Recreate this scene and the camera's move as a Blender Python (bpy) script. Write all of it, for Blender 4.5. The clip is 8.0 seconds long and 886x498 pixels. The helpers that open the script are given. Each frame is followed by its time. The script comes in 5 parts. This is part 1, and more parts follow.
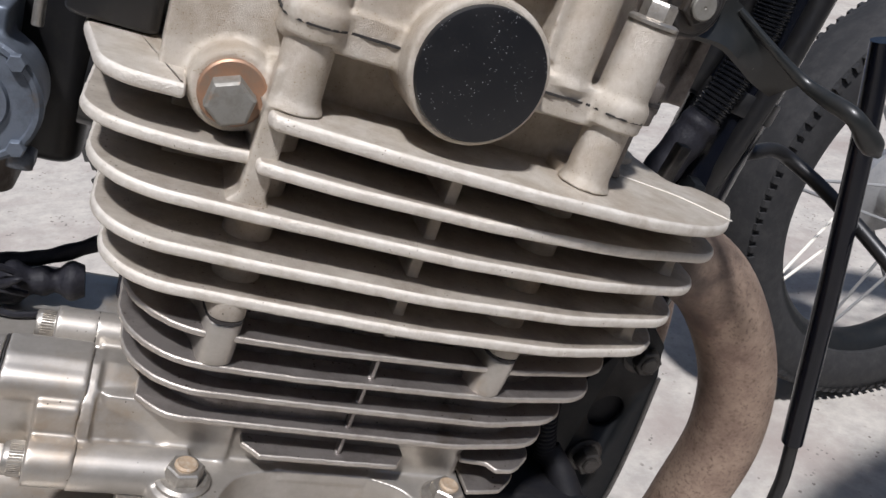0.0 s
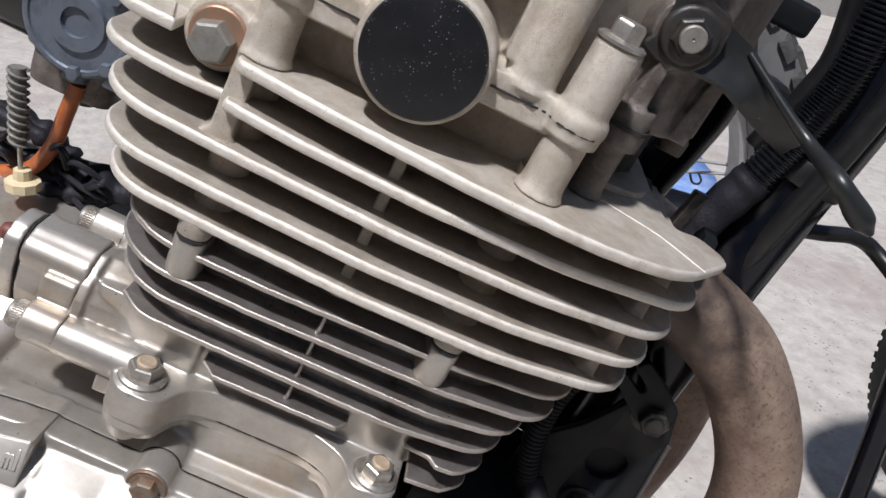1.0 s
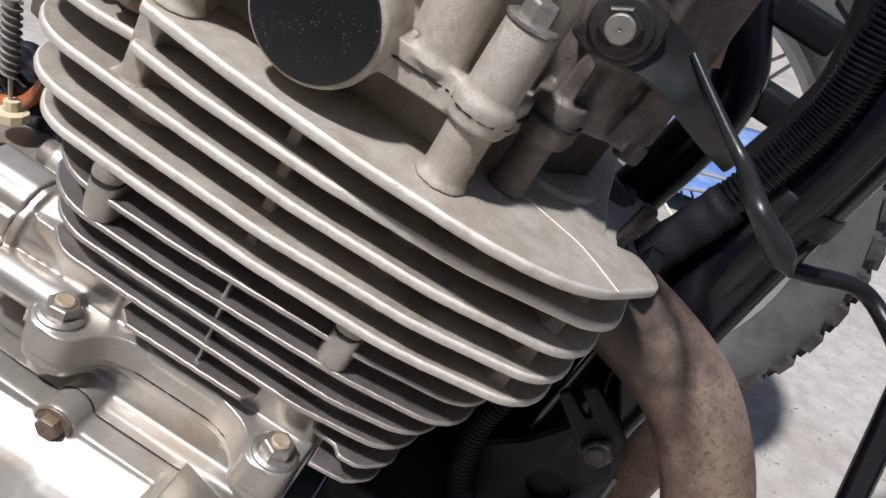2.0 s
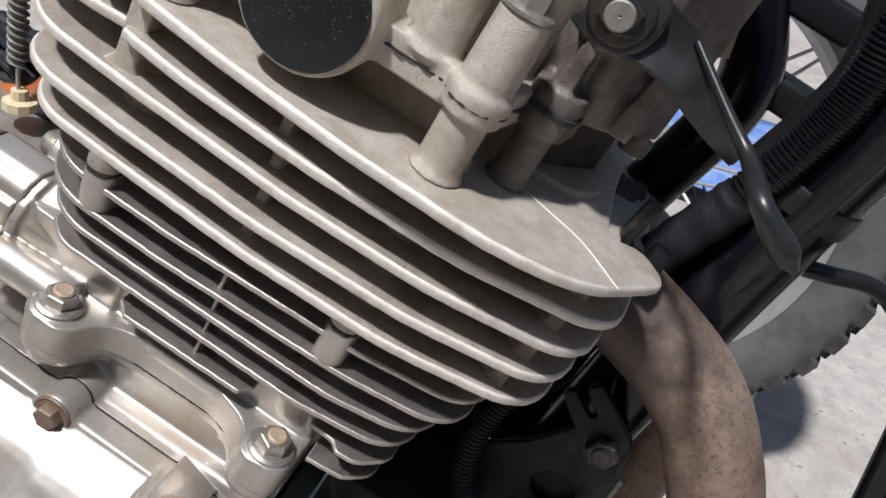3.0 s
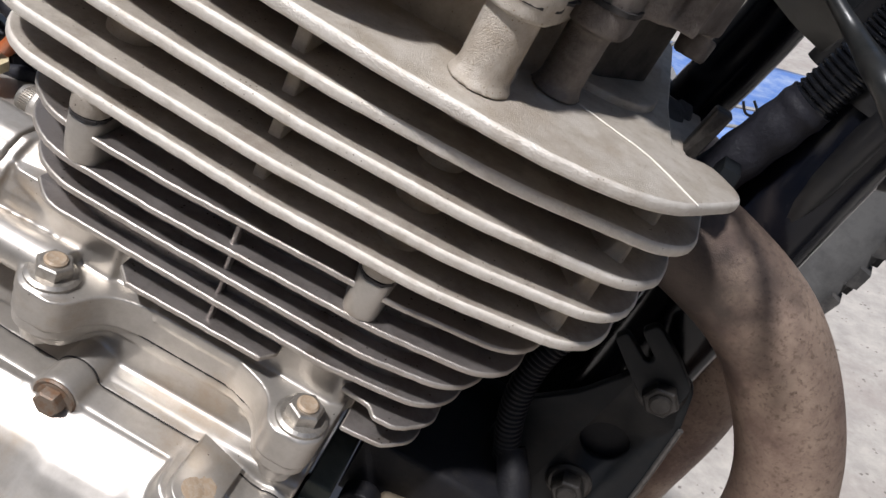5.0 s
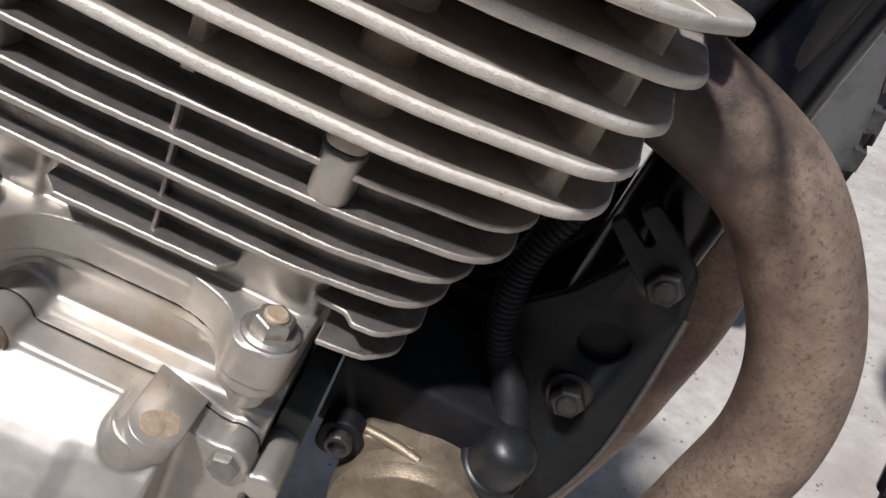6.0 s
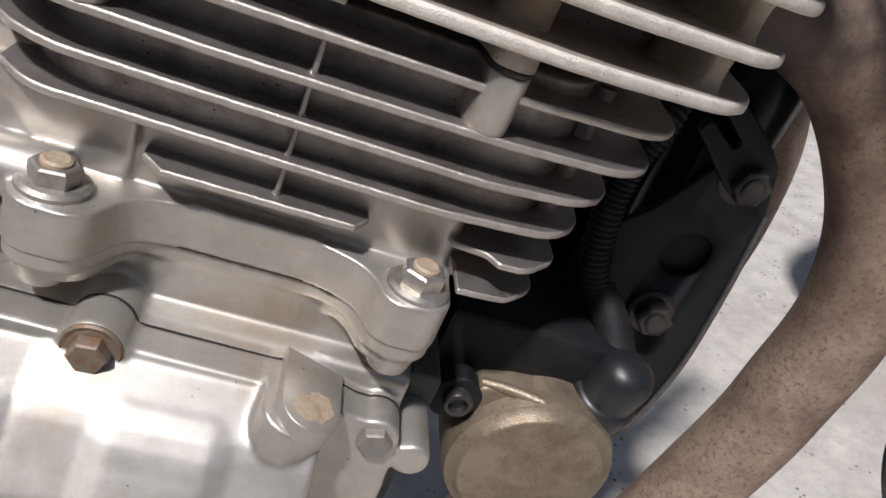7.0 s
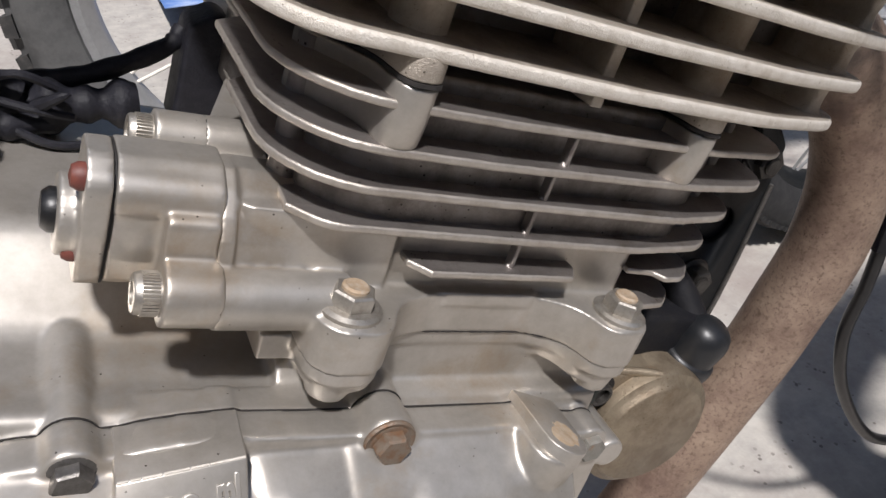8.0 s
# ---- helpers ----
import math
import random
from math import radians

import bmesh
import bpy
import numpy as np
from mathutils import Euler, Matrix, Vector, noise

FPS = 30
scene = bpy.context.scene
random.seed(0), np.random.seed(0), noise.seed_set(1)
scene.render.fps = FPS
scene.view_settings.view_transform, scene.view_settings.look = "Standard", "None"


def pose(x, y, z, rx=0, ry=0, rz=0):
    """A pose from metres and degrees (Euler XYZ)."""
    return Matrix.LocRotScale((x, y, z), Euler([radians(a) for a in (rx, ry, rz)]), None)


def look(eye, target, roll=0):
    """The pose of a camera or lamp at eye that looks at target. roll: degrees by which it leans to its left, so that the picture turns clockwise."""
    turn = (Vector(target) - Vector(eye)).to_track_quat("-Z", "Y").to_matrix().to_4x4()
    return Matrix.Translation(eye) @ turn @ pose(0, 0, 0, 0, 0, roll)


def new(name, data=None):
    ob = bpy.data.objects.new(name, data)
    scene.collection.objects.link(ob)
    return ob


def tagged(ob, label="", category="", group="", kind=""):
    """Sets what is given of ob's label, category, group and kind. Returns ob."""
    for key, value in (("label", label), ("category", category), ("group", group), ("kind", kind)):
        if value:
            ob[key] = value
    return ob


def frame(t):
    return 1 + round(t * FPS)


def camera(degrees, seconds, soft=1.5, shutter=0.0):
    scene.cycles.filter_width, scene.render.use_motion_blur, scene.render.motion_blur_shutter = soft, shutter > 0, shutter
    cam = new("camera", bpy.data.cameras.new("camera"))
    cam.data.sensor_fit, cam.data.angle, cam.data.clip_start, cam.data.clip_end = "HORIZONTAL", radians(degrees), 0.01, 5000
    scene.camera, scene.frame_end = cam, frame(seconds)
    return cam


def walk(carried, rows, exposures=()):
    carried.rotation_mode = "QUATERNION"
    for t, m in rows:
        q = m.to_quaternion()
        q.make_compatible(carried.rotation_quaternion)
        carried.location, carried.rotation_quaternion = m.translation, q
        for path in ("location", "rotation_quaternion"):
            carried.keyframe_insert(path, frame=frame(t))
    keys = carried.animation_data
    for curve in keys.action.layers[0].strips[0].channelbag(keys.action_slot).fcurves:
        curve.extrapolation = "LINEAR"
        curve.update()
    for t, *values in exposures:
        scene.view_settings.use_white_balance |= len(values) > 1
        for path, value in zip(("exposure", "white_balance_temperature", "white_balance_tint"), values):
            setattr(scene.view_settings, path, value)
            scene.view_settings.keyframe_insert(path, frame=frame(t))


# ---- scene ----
cam = camera(58.4, 8.0)
LEAN = pose(0, 0, 0.45, 0, 15, 0) @ pose(0, 0, -0.40)  # the engine leans forward in its frame
PATH = [
    (0.0, -0.0922, -0.2306, 0.6056, 66.64, -19.46, -16.06),
    (0.5, -0.0490, -0.2585, 0.6207, 64.38, -22.29, -4.33),
    (1.0, -0.0001, -0.2591, 0.6272, 61.66, -25.29, 5.80),
    (1.5, 0.0453, -0.2434, 0.6427, 58.37, -27.63, 13.68),
    (3.0, 0.0745, -0.2235, 0.6486, 54.74, -27.84, 20.04),
    (3.5, 0.0709, -0.2112, 0.6543, 54.77, -27.13, 19.87),
    (4.0, 0.0635, -0.2060, 0.6497, 54.78, -26.44, 19.25),
    (5.5, 0.0715, -0.2009, 0.5919, 53.75, -24.13, 14.90),
    (6.0, 0.0750, -0.1923, 0.5718, 54.30, -23.26, 11.50),
    (6.5, 0.0586, -0.1956, 0.5521, 55.93, -22.15, 5.67),
    (7.0, 0.0001, -0.1956, 0.5210, 58.46, -21.03, -3.22),
    (7.5, -0.0852, -0.1862, 0.5133, 60.92, -19.50, -13.75),
    (8.0, -0.1466, -0.1752, 0.5190, 62.19, -18.11, -24.63),
]
walk(cam, [(t, LEAN @ pose(x, y, z, rx, ry, rz)) for t, x, y, z, rx, ry, rz in PATH],
     [(0.0, 0.03, 6250, 10), (4.0, 0.03, 6250, 10), (5.5, 0.03, 6350, 10), (7.0, 0.03, 6350, 10), (7.5, 0.03, 6950, 12), (8.0, 0.03, 6500, 10)])


# ---- world and light ----
SUN = Vector((-0.18, -0.44, 0.88)).normalized()
world = bpy.data.worlds.new("daylight")
scene.world = world
world.use_nodes = True
wn = world.node_tree.nodes
sky = wn.new("ShaderNodeTexSky")
sky.sky_type, sky.sun_disc = "NISHITA", False
sky.sun_elevation = math.asin(SUN.z)
sky.sun_rotation = math.atan2(SUN.x, SUN.y)
world.node_tree.links.new(sky.outputs[0], wn["Background"].inputs[0])
wn["Background"].inputs[1].default_value = 0.078
sun = new("sun", bpy.data.lights.new("sun", "SUN"))
sun.data.energy, sun.data.angle, sun.data.color = 5.0, radians(4.0), (1.0, 0.965, 0.965)
sun.matrix_world = look(SUN * 5, (0, 0, 0))


# ---- materials ----
def material(name, base, second=None, metal=0.0, rough=0.5, scale=40.0, mix=(0.45, 0.65), bump=0.0, bump_scale=900.0,
             specks=None, speck_scale=260.0, speck_size=0.12, stain=None, stain_scale=14.0, stain_mix=(0.58, 0.72), rough_var=0.12, gloss=0.5):
    """A procedural surface: two tones, stains, specks, uneven gloss and fine relief, in metres."""
    m = bpy.data.materials.new(name)
    m.use_nodes = True
    nt, n = m.node_tree, m.node_tree.nodes
    b = n["Principled BSDF"]
    co = n.new("ShaderNodeTexCoord").outputs["Object"]

    def noise_at(s, detail=5.0, rgh=0.6):
        t = n.new("ShaderNodeTexNoise")
        t.inputs["Scale"].default_value, t.inputs["Detail"].default_value, t.inputs["Roughness"].default_value = s, detail, rgh
        nt.links.new(co, t.inputs["Vector"])
        return t.outputs["Fac"]

    def ramp(fac, a, z):
        r = n.new("ShaderNodeMapRange")
        r.inputs["From Min"].default_value, r.inputs["From Max"].default_value = a, z
        nt.links.new(fac, r.inputs["Value"])
        return r.outputs["Result"]

    def blend(fac, a, z):
        x = n.new("ShaderNodeMix")
        x.data_type = "RGBA"
        nt.links.new(fac, x.inputs["Factor"])
        for value, slot in ((a, x.inputs["A"]), (z, x.inputs["B"])):
            if isinstance(value, tuple):
                slot.default_value = (*value, 1)
            else:
                nt.links.new(value, slot)
        return x.outputs["Result"]

    colour = blend(ramp(noise_at(scale, 8.0, 0.74), *mix), base, second or tuple(c * 0.82 for c in base))
    if stain:
        colour = blend(ramp(noise_at(stain_scale, 8, 0.7), *stain_mix), colour, stain)
    if specks:
        v = n.new("ShaderNodeTexVoronoi")
        v.inputs["Scale"].default_value = speck_scale
        nt.links.new(co, v.inputs["Vector"])
        near = n.new("ShaderNodeMath")
        near.operation = "LESS_THAN"
        near.inputs[1].default_value = speck_size
        nt.links.new(v.outputs["Distance"], near.inputs[0])
        some = n.new("ShaderNodeMath")
        some.operation = "MULTIPLY"
        nt.links.new(near.outputs[0], some.inputs[0])
        nt.links.new(ramp(noise_at(speck_scale * 0.2, 2), 0.5, 0.6), some.inputs[1])
        colour = blend(some.outputs[0], colour, specks)
    nt.links.new(colour, b.inputs["Base Color"])
    b.inputs["Metallic"].default_value = metal
    b.inputs["Specular IOR Level"].default_value = gloss
    r = n.new("ShaderNodeMapRange")
    r.inputs["To Min"].default_value, r.inputs["To Max"].default_value = max(0.05, rough - rough_var), rough + rough_var
    nt.links.new(noise_at(scale * 1.7), r.inputs["Value"])
    nt.links.new(r.outputs["Result"], b.inputs["Roughness"])
    if bump:
        h = n.new("ShaderNodeBump")
        h.inputs["Strength"].default_value, h.inputs["Distance"].default_value = bump, 0.0006
        nt.links.new(noise_at(bump_scale, 4), h.inputs["Height"])
        nt.links.new(h.outputs["Normal"], b.inputs["Normal"])
    return m


CAST = material("cast_aluminium", (0.60, 0.55, 0.48), (0.45, 0.395, 0.32), 0.42, 0.50, 90, mix=(0.38, 0.64), bump=0.8, bump_scale=2500,
                specks=(0.32, 0.25, 0.18), speck_scale=900, speck_size=0.19, stain=(0.38, 0.305, 0.225), stain_scale=26, stain_mix=(0.48, 0.70))
SMOOTH = material("painted_aluminium", (0.525, 0.493, 0.45), (0.39, 0.36, 0.318), 0.72, 0.42, 34, mix=(0.36, 0.66), bump=0.06, bump_scale=2600,
                  specks=(0.05, 0.04, 0.03), speck_scale=230, speck_size=0.07, stain=(0.40, 0.325, 0.245), stain_scale=24, stain_mix=(0.54, 0.74))
BARREL = material("barrel_aluminium", (0.35, 0.32, 0.30), (0.24, 0.215, 0.20), 0.8, 0.38, 50, bump=0.3, bump_scale=2000,
                  specks=(0.08, 0.06, 0.05), speck_scale=330, speck_size=0.14, stain=(0.22, 0.185, 0.15), stain_scale=30)
EDGE = material("machined_edge", (0.78, 0.735, 0.665), (0.62, 0.565, 0.49), 0.5, 0.55, 140, mix=(0.35, 0.68), bump=0.7, bump_scale=1700, specks=(0.3, 0.24, 0.18), speck_scale=520, speck_size=0.12,
                stain=(0.46, 0.39, 0.31), stain_scale=50, stain_mix=(0.56, 0.76))
BARREL_EDGE = material("barrel_edge", (0.53, 0.49, 0.44), (0.38, 0.335, 0.29), 0.7, 0.42, 120, mix=(0.35, 0.7), bump=0.35, bump_scale=1500)
# Dark brown; on the front shoulder it also puts shade into the colour.
DARK_CAST = material("dark_brown_casting", (0.21, 0.185, 0.165), (0.12, 0.10, 0.088), 0.4, 0.5, 70, mix=(0.4, 0.62), bump=0.5, bump_scale=1400,
                specks=(0.05, 0.04, 0.035), speck_scale=420, speck_size=0.15, stain=(0.07, 0.055, 0.045), stain_scale=38, stain_mix=(0.48, 0.66))
# Darker than the castings: shade between the fins is put into this colour.
CORE = material("shade_toned_core", (0.31, 0.285, 0.265), (0.19, 0.168, 0.15), 0.8, 0.36, 40, bump=0.25, bump_scale=2000,
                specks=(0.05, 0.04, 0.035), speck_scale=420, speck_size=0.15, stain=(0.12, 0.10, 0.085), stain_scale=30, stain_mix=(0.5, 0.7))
GREASE = material("greasy_steel", (0.050, 0.046, 0.042), (0.026, 0.023, 0.02), 0.4, 0.38, 240, bump=0.4)
# Sooty tone for the exhaust ports; it also paints shade on the recess wall.
SOOT_SHADE = material("soot_shade_casting", (0.075, 0.066, 0.058), (0.035, 0.030, 0.027), 0.2, 0.7, 120, bump=0.6, bump_scale=900)
ZINC = material("zinc_steel", (0.45, 0.42, 0.375), (0.34, 0.31, 0.27), 0.8, 0.40, 300, bump=0.15, stain=(0.36, 0.31, 0.25), stain_scale=170, stain_mix=(0.6, 0.75))
OLDSTEEL = material("old_steel", (0.24, 0.23, 0.205), (0.19, 0.175, 0.15), 0.4, 0.55, 260, bump=0.25, stain=(0.26, 0.15, 0.08), stain_scale=90, stain_mix=(0.62, 0.72))
GREASY = material("oily_steel", (0.13, 0.122, 0.115), (0.085, 0.078, 0.07), 0.6, 0.4, 260, bump=0.25)
BROWNED = material("browned_black_steel", (0.030, 0.028, 0.027), (0.017, 0.016, 0.015), 0.2, 0.42, 160, bump=0.25, stain=(0.055, 0.044, 0.034), stain_scale=120, stain_mix=(0.5, 0.7))
RUSTY = material("rusty_steel", (0.19, 0.15, 0.115), (0.17, 0.085, 0.040), 0.3, 0.5, 330, bump=0.5)
COPPER = material("copper_washer", (0.40, 0.235, 0.15), (0.33, 0.235, 0.17), 0.6, 0.5, 300, bump=0.2)
RUST_STAIN = material("rust_bloom", (0.37, 0.275, 0.185), (0.45, 0.38, 0.30), 0.25, 0.65, 300, bump=0.3)
CAPBLACK = material("black_rubber_cap", (0.006, 0.0065, 0.008), (0.010, 0.010, 0.011), 0.0, 0.42, 90, bump=0.05,
                    specks=(0.25, 0.25, 0.26), speck_scale=900, speck_size=0.16)
RUBBER = material("black_rubber", (0.008, 0.008, 0.009), (0.014, 0.0135, 0.013), 0.0, 0.38, 120, bump=0.1)
TAPE = material("matt_black_tape", (0.010, 0.010, 0.014), (0.018, 0.018, 0.024), 0.0, 0.6, 180, bump=0.6, bump_scale=500, gloss=0.3)
BLADE = material("satin_dark_steel", (0.015, 0.0165, 0.0165), (0.024, 0.024, 0.023), 0.1, 0.34, 70, bump=0.1, specks=(0.2, 0.2, 0.19), speck_scale=260, speck_size=0.05)
BOOT = material("soft_black_rubber", (0.011, 0.012, 0.014), (0.018, 0.018, 0.019), 0.0, 0.40, 120, bump=0.08)
PAINT = material("black_paint", (0.003, 0.0038, 0.007), (0.006, 0.0065, 0.009), 0.0, 0.20, 60, bump=0.04, specks=(0.06, 0.06, 0.06), speck_scale=300, speck_size=0.05, rough_var=0.06, gloss=0.35)
LOOM = material("glossy_black_conduit", (0.004, 0.0045, 0.006), (0.007, 0.007, 0.008), 0.0, 0.26, 120, bump=0.04, rough_var=0.05, gloss=0.4)
PLATE = material("satin_black_steel", (0.007, 0.0085, 0.010), (0.012, 0.0125, 0.013), 0.0, 0.5, 90, bump=0.2, stain=(0.020, 0.018, 0.016), gloss=0.26)
# Dull black for dark parts and for blocks that stand in for shade.
DULL_BLACK = material("dull_black", (0.008, 0.008, 0.010), (0.014, 0.013, 0.013), 0.0, 0.6, 120, bump=0.4, gloss=0.25)
OLIVE = material("grey_green_steel", (0.07, 0.078, 0.066), (0.045, 0.05, 0.043), 0.2, 0.6, 60, bump=0.3, stain=(0.06, 0.055, 0.05))
# Grime plus a darker tone that puts gap shade into the head fins.
GRIMY_SHADE = material("grimy_shade_fin_face", (0.54, 0.49, 0.42), (0.38, 0.33, 0.275), 0.55, 0.5, 60, mix=(0.38, 0.64), bump=0.7, bump_scale=2300,
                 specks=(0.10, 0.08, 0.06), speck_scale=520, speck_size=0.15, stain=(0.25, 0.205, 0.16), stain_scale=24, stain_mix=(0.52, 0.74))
DARKTYRE = material("dark_tyre", (0.016, 0.016, 0.017), (0.030, 0.029, 0.029), 0.0, 0.8, 60, bump=0.4, bump_scale=300)
RUSTPIPE = material("heat_stained_exhaust", (0.44, 0.33, 0.25), (0.21, 0.14, 0.112), 0.5, 0.46, 21, mix=(0.38, 0.64), bump=0.55, bump_scale=1700,
                    specks=(0.05, 0.03, 0.025), speck_scale=330, speck_size=0.10, stain=(0.16, 0.11, 0.082), stain_scale=420, stain_mix=(0.51, 0.68), rough_var=0.18)


def soot_shaded(m, name, centre, near, far, dark_tone):
    """The same surface with a ragged dark bloom, sooty dirt and painted shade, round a point."""
    m = m.copy()
    m.name = name
    nt, n = m.node_tree, m.node_tree.nodes
    slot = n["Principled BSDF"].inputs["Base Color"]
    before = slot.links[0].from_socket
    co = n.new("ShaderNodeTexCoord").outputs["Object"]
    gap = n.new("ShaderNodeVectorMath")
    gap.operation = "DISTANCE"
    gap.inputs[1].default_value = centre
    nt.links.new(co, gap.inputs[0])
    t = n.new("ShaderNodeTexNoise")
    t.inputs["Scale"].default_value, t.inputs["Detail"].default_value = 90, 7
    nt.links.new(co, t.inputs["Vector"])
    wob = n.new("ShaderNodeMath")
    wob.operation, wob.inputs[1].default_value = "MULTIPLY_ADD", 0.06
    nt.links.new(t.outputs["Fac"], wob.inputs[0])
    nt.links.new(gap.outputs["Value"], wob.inputs[2])
    r = n.new("ShaderNodeMapRange")
    r.inputs["From Min"].default_value, r.inputs["From Max"].default_value = near + 0.03, far + 0.03
    r.inputs["To Min"].default_value, r.inputs["To Max"].default_value = 0.9, 0.0
    nt.links.new(wob.outputs[0], r.inputs["Value"])
    x = n.new("ShaderNodeMix")
    x.data_type = "RGBA"
    nt.links.new(r.outputs["Result"], x.inputs["Factor"])
    nt.links.new(before, x.inputs["A"])
    x.inputs["B"].default_value = (*dark_tone, 1)
    nt.links.new(x.outputs["Result"], slot)
    return m


# Sooty bloom at the port, which also paints the fins' shade.
SOOT_SHADE_PIPE = soot_shaded(RUSTPIPE, "sooty_shaded_exhaust", (0.124, 0.052, 0.488), 0.032, 0.072, (0.055, 0.043, 0.038))
STARTER = material("bronze_starter", (0.28, 0.23, 0.165), (0.17, 0.13, 0.09), 0.6, 0.44, 45, bump=0.4, bump_scale=1200, stain=(0.17, 0.12, 0.075), stain_scale=60, stain_mix=(0.52, 0.72),
                   specks=(0.1, 0.07, 0.04), speck_scale=500, speck_size=0.16)
CARB = material("zinc_carburettor", (0.16, 0.185, 0.225), (0.10, 0.115, 0.14), 0.5, 0.42, 60, bump=0.3, stain=(0.16, 0.14, 0.12), stain_scale=60)
HOSE = material("orange_hose", (0.42, 0.12, 0.035), (0.30, 0.08, 0.03), 0.0, 0.4, 90)
CREAM = material("cream_plastic", (0.66, 0.56, 0.36), (0.55, 0.45, 0.28), 0.0, 0.5, 150)
PLUG = material("red_brown_rubber", (0.16, 0.045, 0.03), (0.10, 0.03, 0.025), 0.0, 0.55, 200)
GASKET = material("dark_gasket", (0.02, 0.018, 0.017), (0.035, 0.03, 0.028), 0.0, 0.7, 300)
CONCRETE = material("pale_concrete", (0.46, 0.43, 0.385), (0.33, 0.308, 0.282), 0.0, 0.85, 26, mix=(0.38, 0.64), bump=0.8, bump_scale=170,
                    specks=(0.17, 0.15, 0.135), speck_scale=95, speck_size=0.20, stain=(0.30, 0.26, 0.235), stain_scale=3.4, stain_mix=(0.46, 0.66))
SIDEWALL = material("dusty_sidewall", (0.105, 0.104, 0.102), (0.07, 0.069, 0.068), 0.0, 0.85, 25, bump=0.3, bump_scale=300)
TYRE = material("dusty_tyre", (0.035, 0.034, 0.033), (0.075, 0.07, 0.065), 0.0, 0.8, 60, bump=0.4, bump_scale=300)
RIM = material("dull_rim", (0.42, 0.42, 0.42), (0.34, 0.34, 0.34), 0.5, 0.45, 40)
BLUE = material("blue_tarpaulin", (0.10, 0.20, 0.48), (0.30, 0.38, 0.55), 0.0, 0.6, 12, bump=0.3, bump_scale=80)
WHITE = material("white_mark", (0.80, 0.76, 0.68), (0.7, 0.66, 0.58), 0.0, 0.6, 400)
WALL_GREY = material("plain_grey_wall", (0.27, 0.26, 0.245), (0.20, 0.192, 0.18), 0.0, 0.85, 6, bump=0.4, bump_scale=60)


# ---- mesh tools ----
def rounded(corners, step=9):
    """A closed outline from corners (x, y, radius)."""
    out, n = [], len(corners)
    for i, (x, y, r) in enumerate(corners):
        p = Vector((x, y))
        a = (Vector(corners[i - 1][:2]) - p)
        b = (Vector(corners[(i + 1) % n][:2]) - p)
        la, lb = a.length, b.length
        a, b = a.normalized(), b.normalized()
        half = math.acos(max(-1, min(1, a.dot(b)))) / 2
        if r <= 0 or half > 1.55:
            out.append((x, y))
            continue
        cut = min(r / math.tan(half), la * 0.49, lb * 0.49)
        r = cut * math.tan(half)
        centre = p + (a + b).normalized() * (r / math.sin(half))
        s, e = p + a * cut - centre, p + b * cut - centre
        a0, a1 = math.atan2(s.y, s.x), math.atan2(e.y, e.x)
        d = (a1 - a0 + math.pi) % (2 * math.pi) - math.pi
        k = max(2, int(abs(math.degrees(d)) / step))
        out += [(centre.x + r * math.cos(a0 + d * j / k), centre.y + r * math.sin(a0 + d * j / k)) for j in range(k + 1)]
    return out


def inset(pts, d):
    """The outline moved inwards by d (outline runs counter-clockwise)."""
    n, out = len(pts), []
    for i in range(n):
        (ax, ay), (bx, by), (cx, cy) = pts[i - 1], pts[i], pts[(i + 1) % n]
        e, g = Vector((bx - ax, by - ay)).normalized(), Vector((cx - bx, cy - by)).normalized()
        m = Vector((-e.y - g.y, e.x + g.x))
        m = m.normalized() / max(0.5, m.length / 2) if m.length > 1e-6 else Vector((-e.y, e.x))
        out.append((bx + m.x * d, by + m.y * d))
    return out


AXES = {"z": lambda u, v, w: (u, v, w), "y": lambda u, v, w: (u, w, v), "x": lambda u, v, w: (w, u, v)}


def ccw(pts):
    area = sum(pts[i - 1][0] * pts[i][1] - pts[i][0] * pts[i - 1][1] for i in range(len(pts)))
    return pts if area > 0 else pts[::-1]


def slab(bm, pts, w0, w1, axis="z", edge=0.0, steps=3):
    """A plate from w0 to w1 along axis with the outline pts; edge: how far its rims are rounded."""
    pts = ccw(pts)
    rings = []
    if edge:
        e = min(edge, (w1 - w0) / 2)
        for j in range(steps + 1):
            a = math.pi / 2 * j / steps
            rings.append((edge * (1 - math.sin(a)), w0 + e * (1 - math.cos(a))))
        rings += [(d, w1 - (w - w0)) for d, w in reversed(rings)]
    else:
        rings = [(0, w0), (0, w1)]
    to = AXES[axis]
    loops = [[bm.verts.new(to(x, y, w)) for x, y in (inset(pts, d) if d else pts)] for d, w in rings]
    n = len(pts)
    for a, b in zip(loops, loops[1:]):
        for i in range(n):
            bm.faces.new((a[i - 1], a[i], b[i], b[i - 1]))
    bm.faces.new(loops[0][::-1])
    bm.faces.new(loops[-1])
    return bm


def box(bm, x0, x1, y0, y1, z0, z1, edge=0.0):
    return slab(bm, [(x0, y0), (x1, y0), (x1, y1), (x0, y1)], z0, z1, "z", edge)


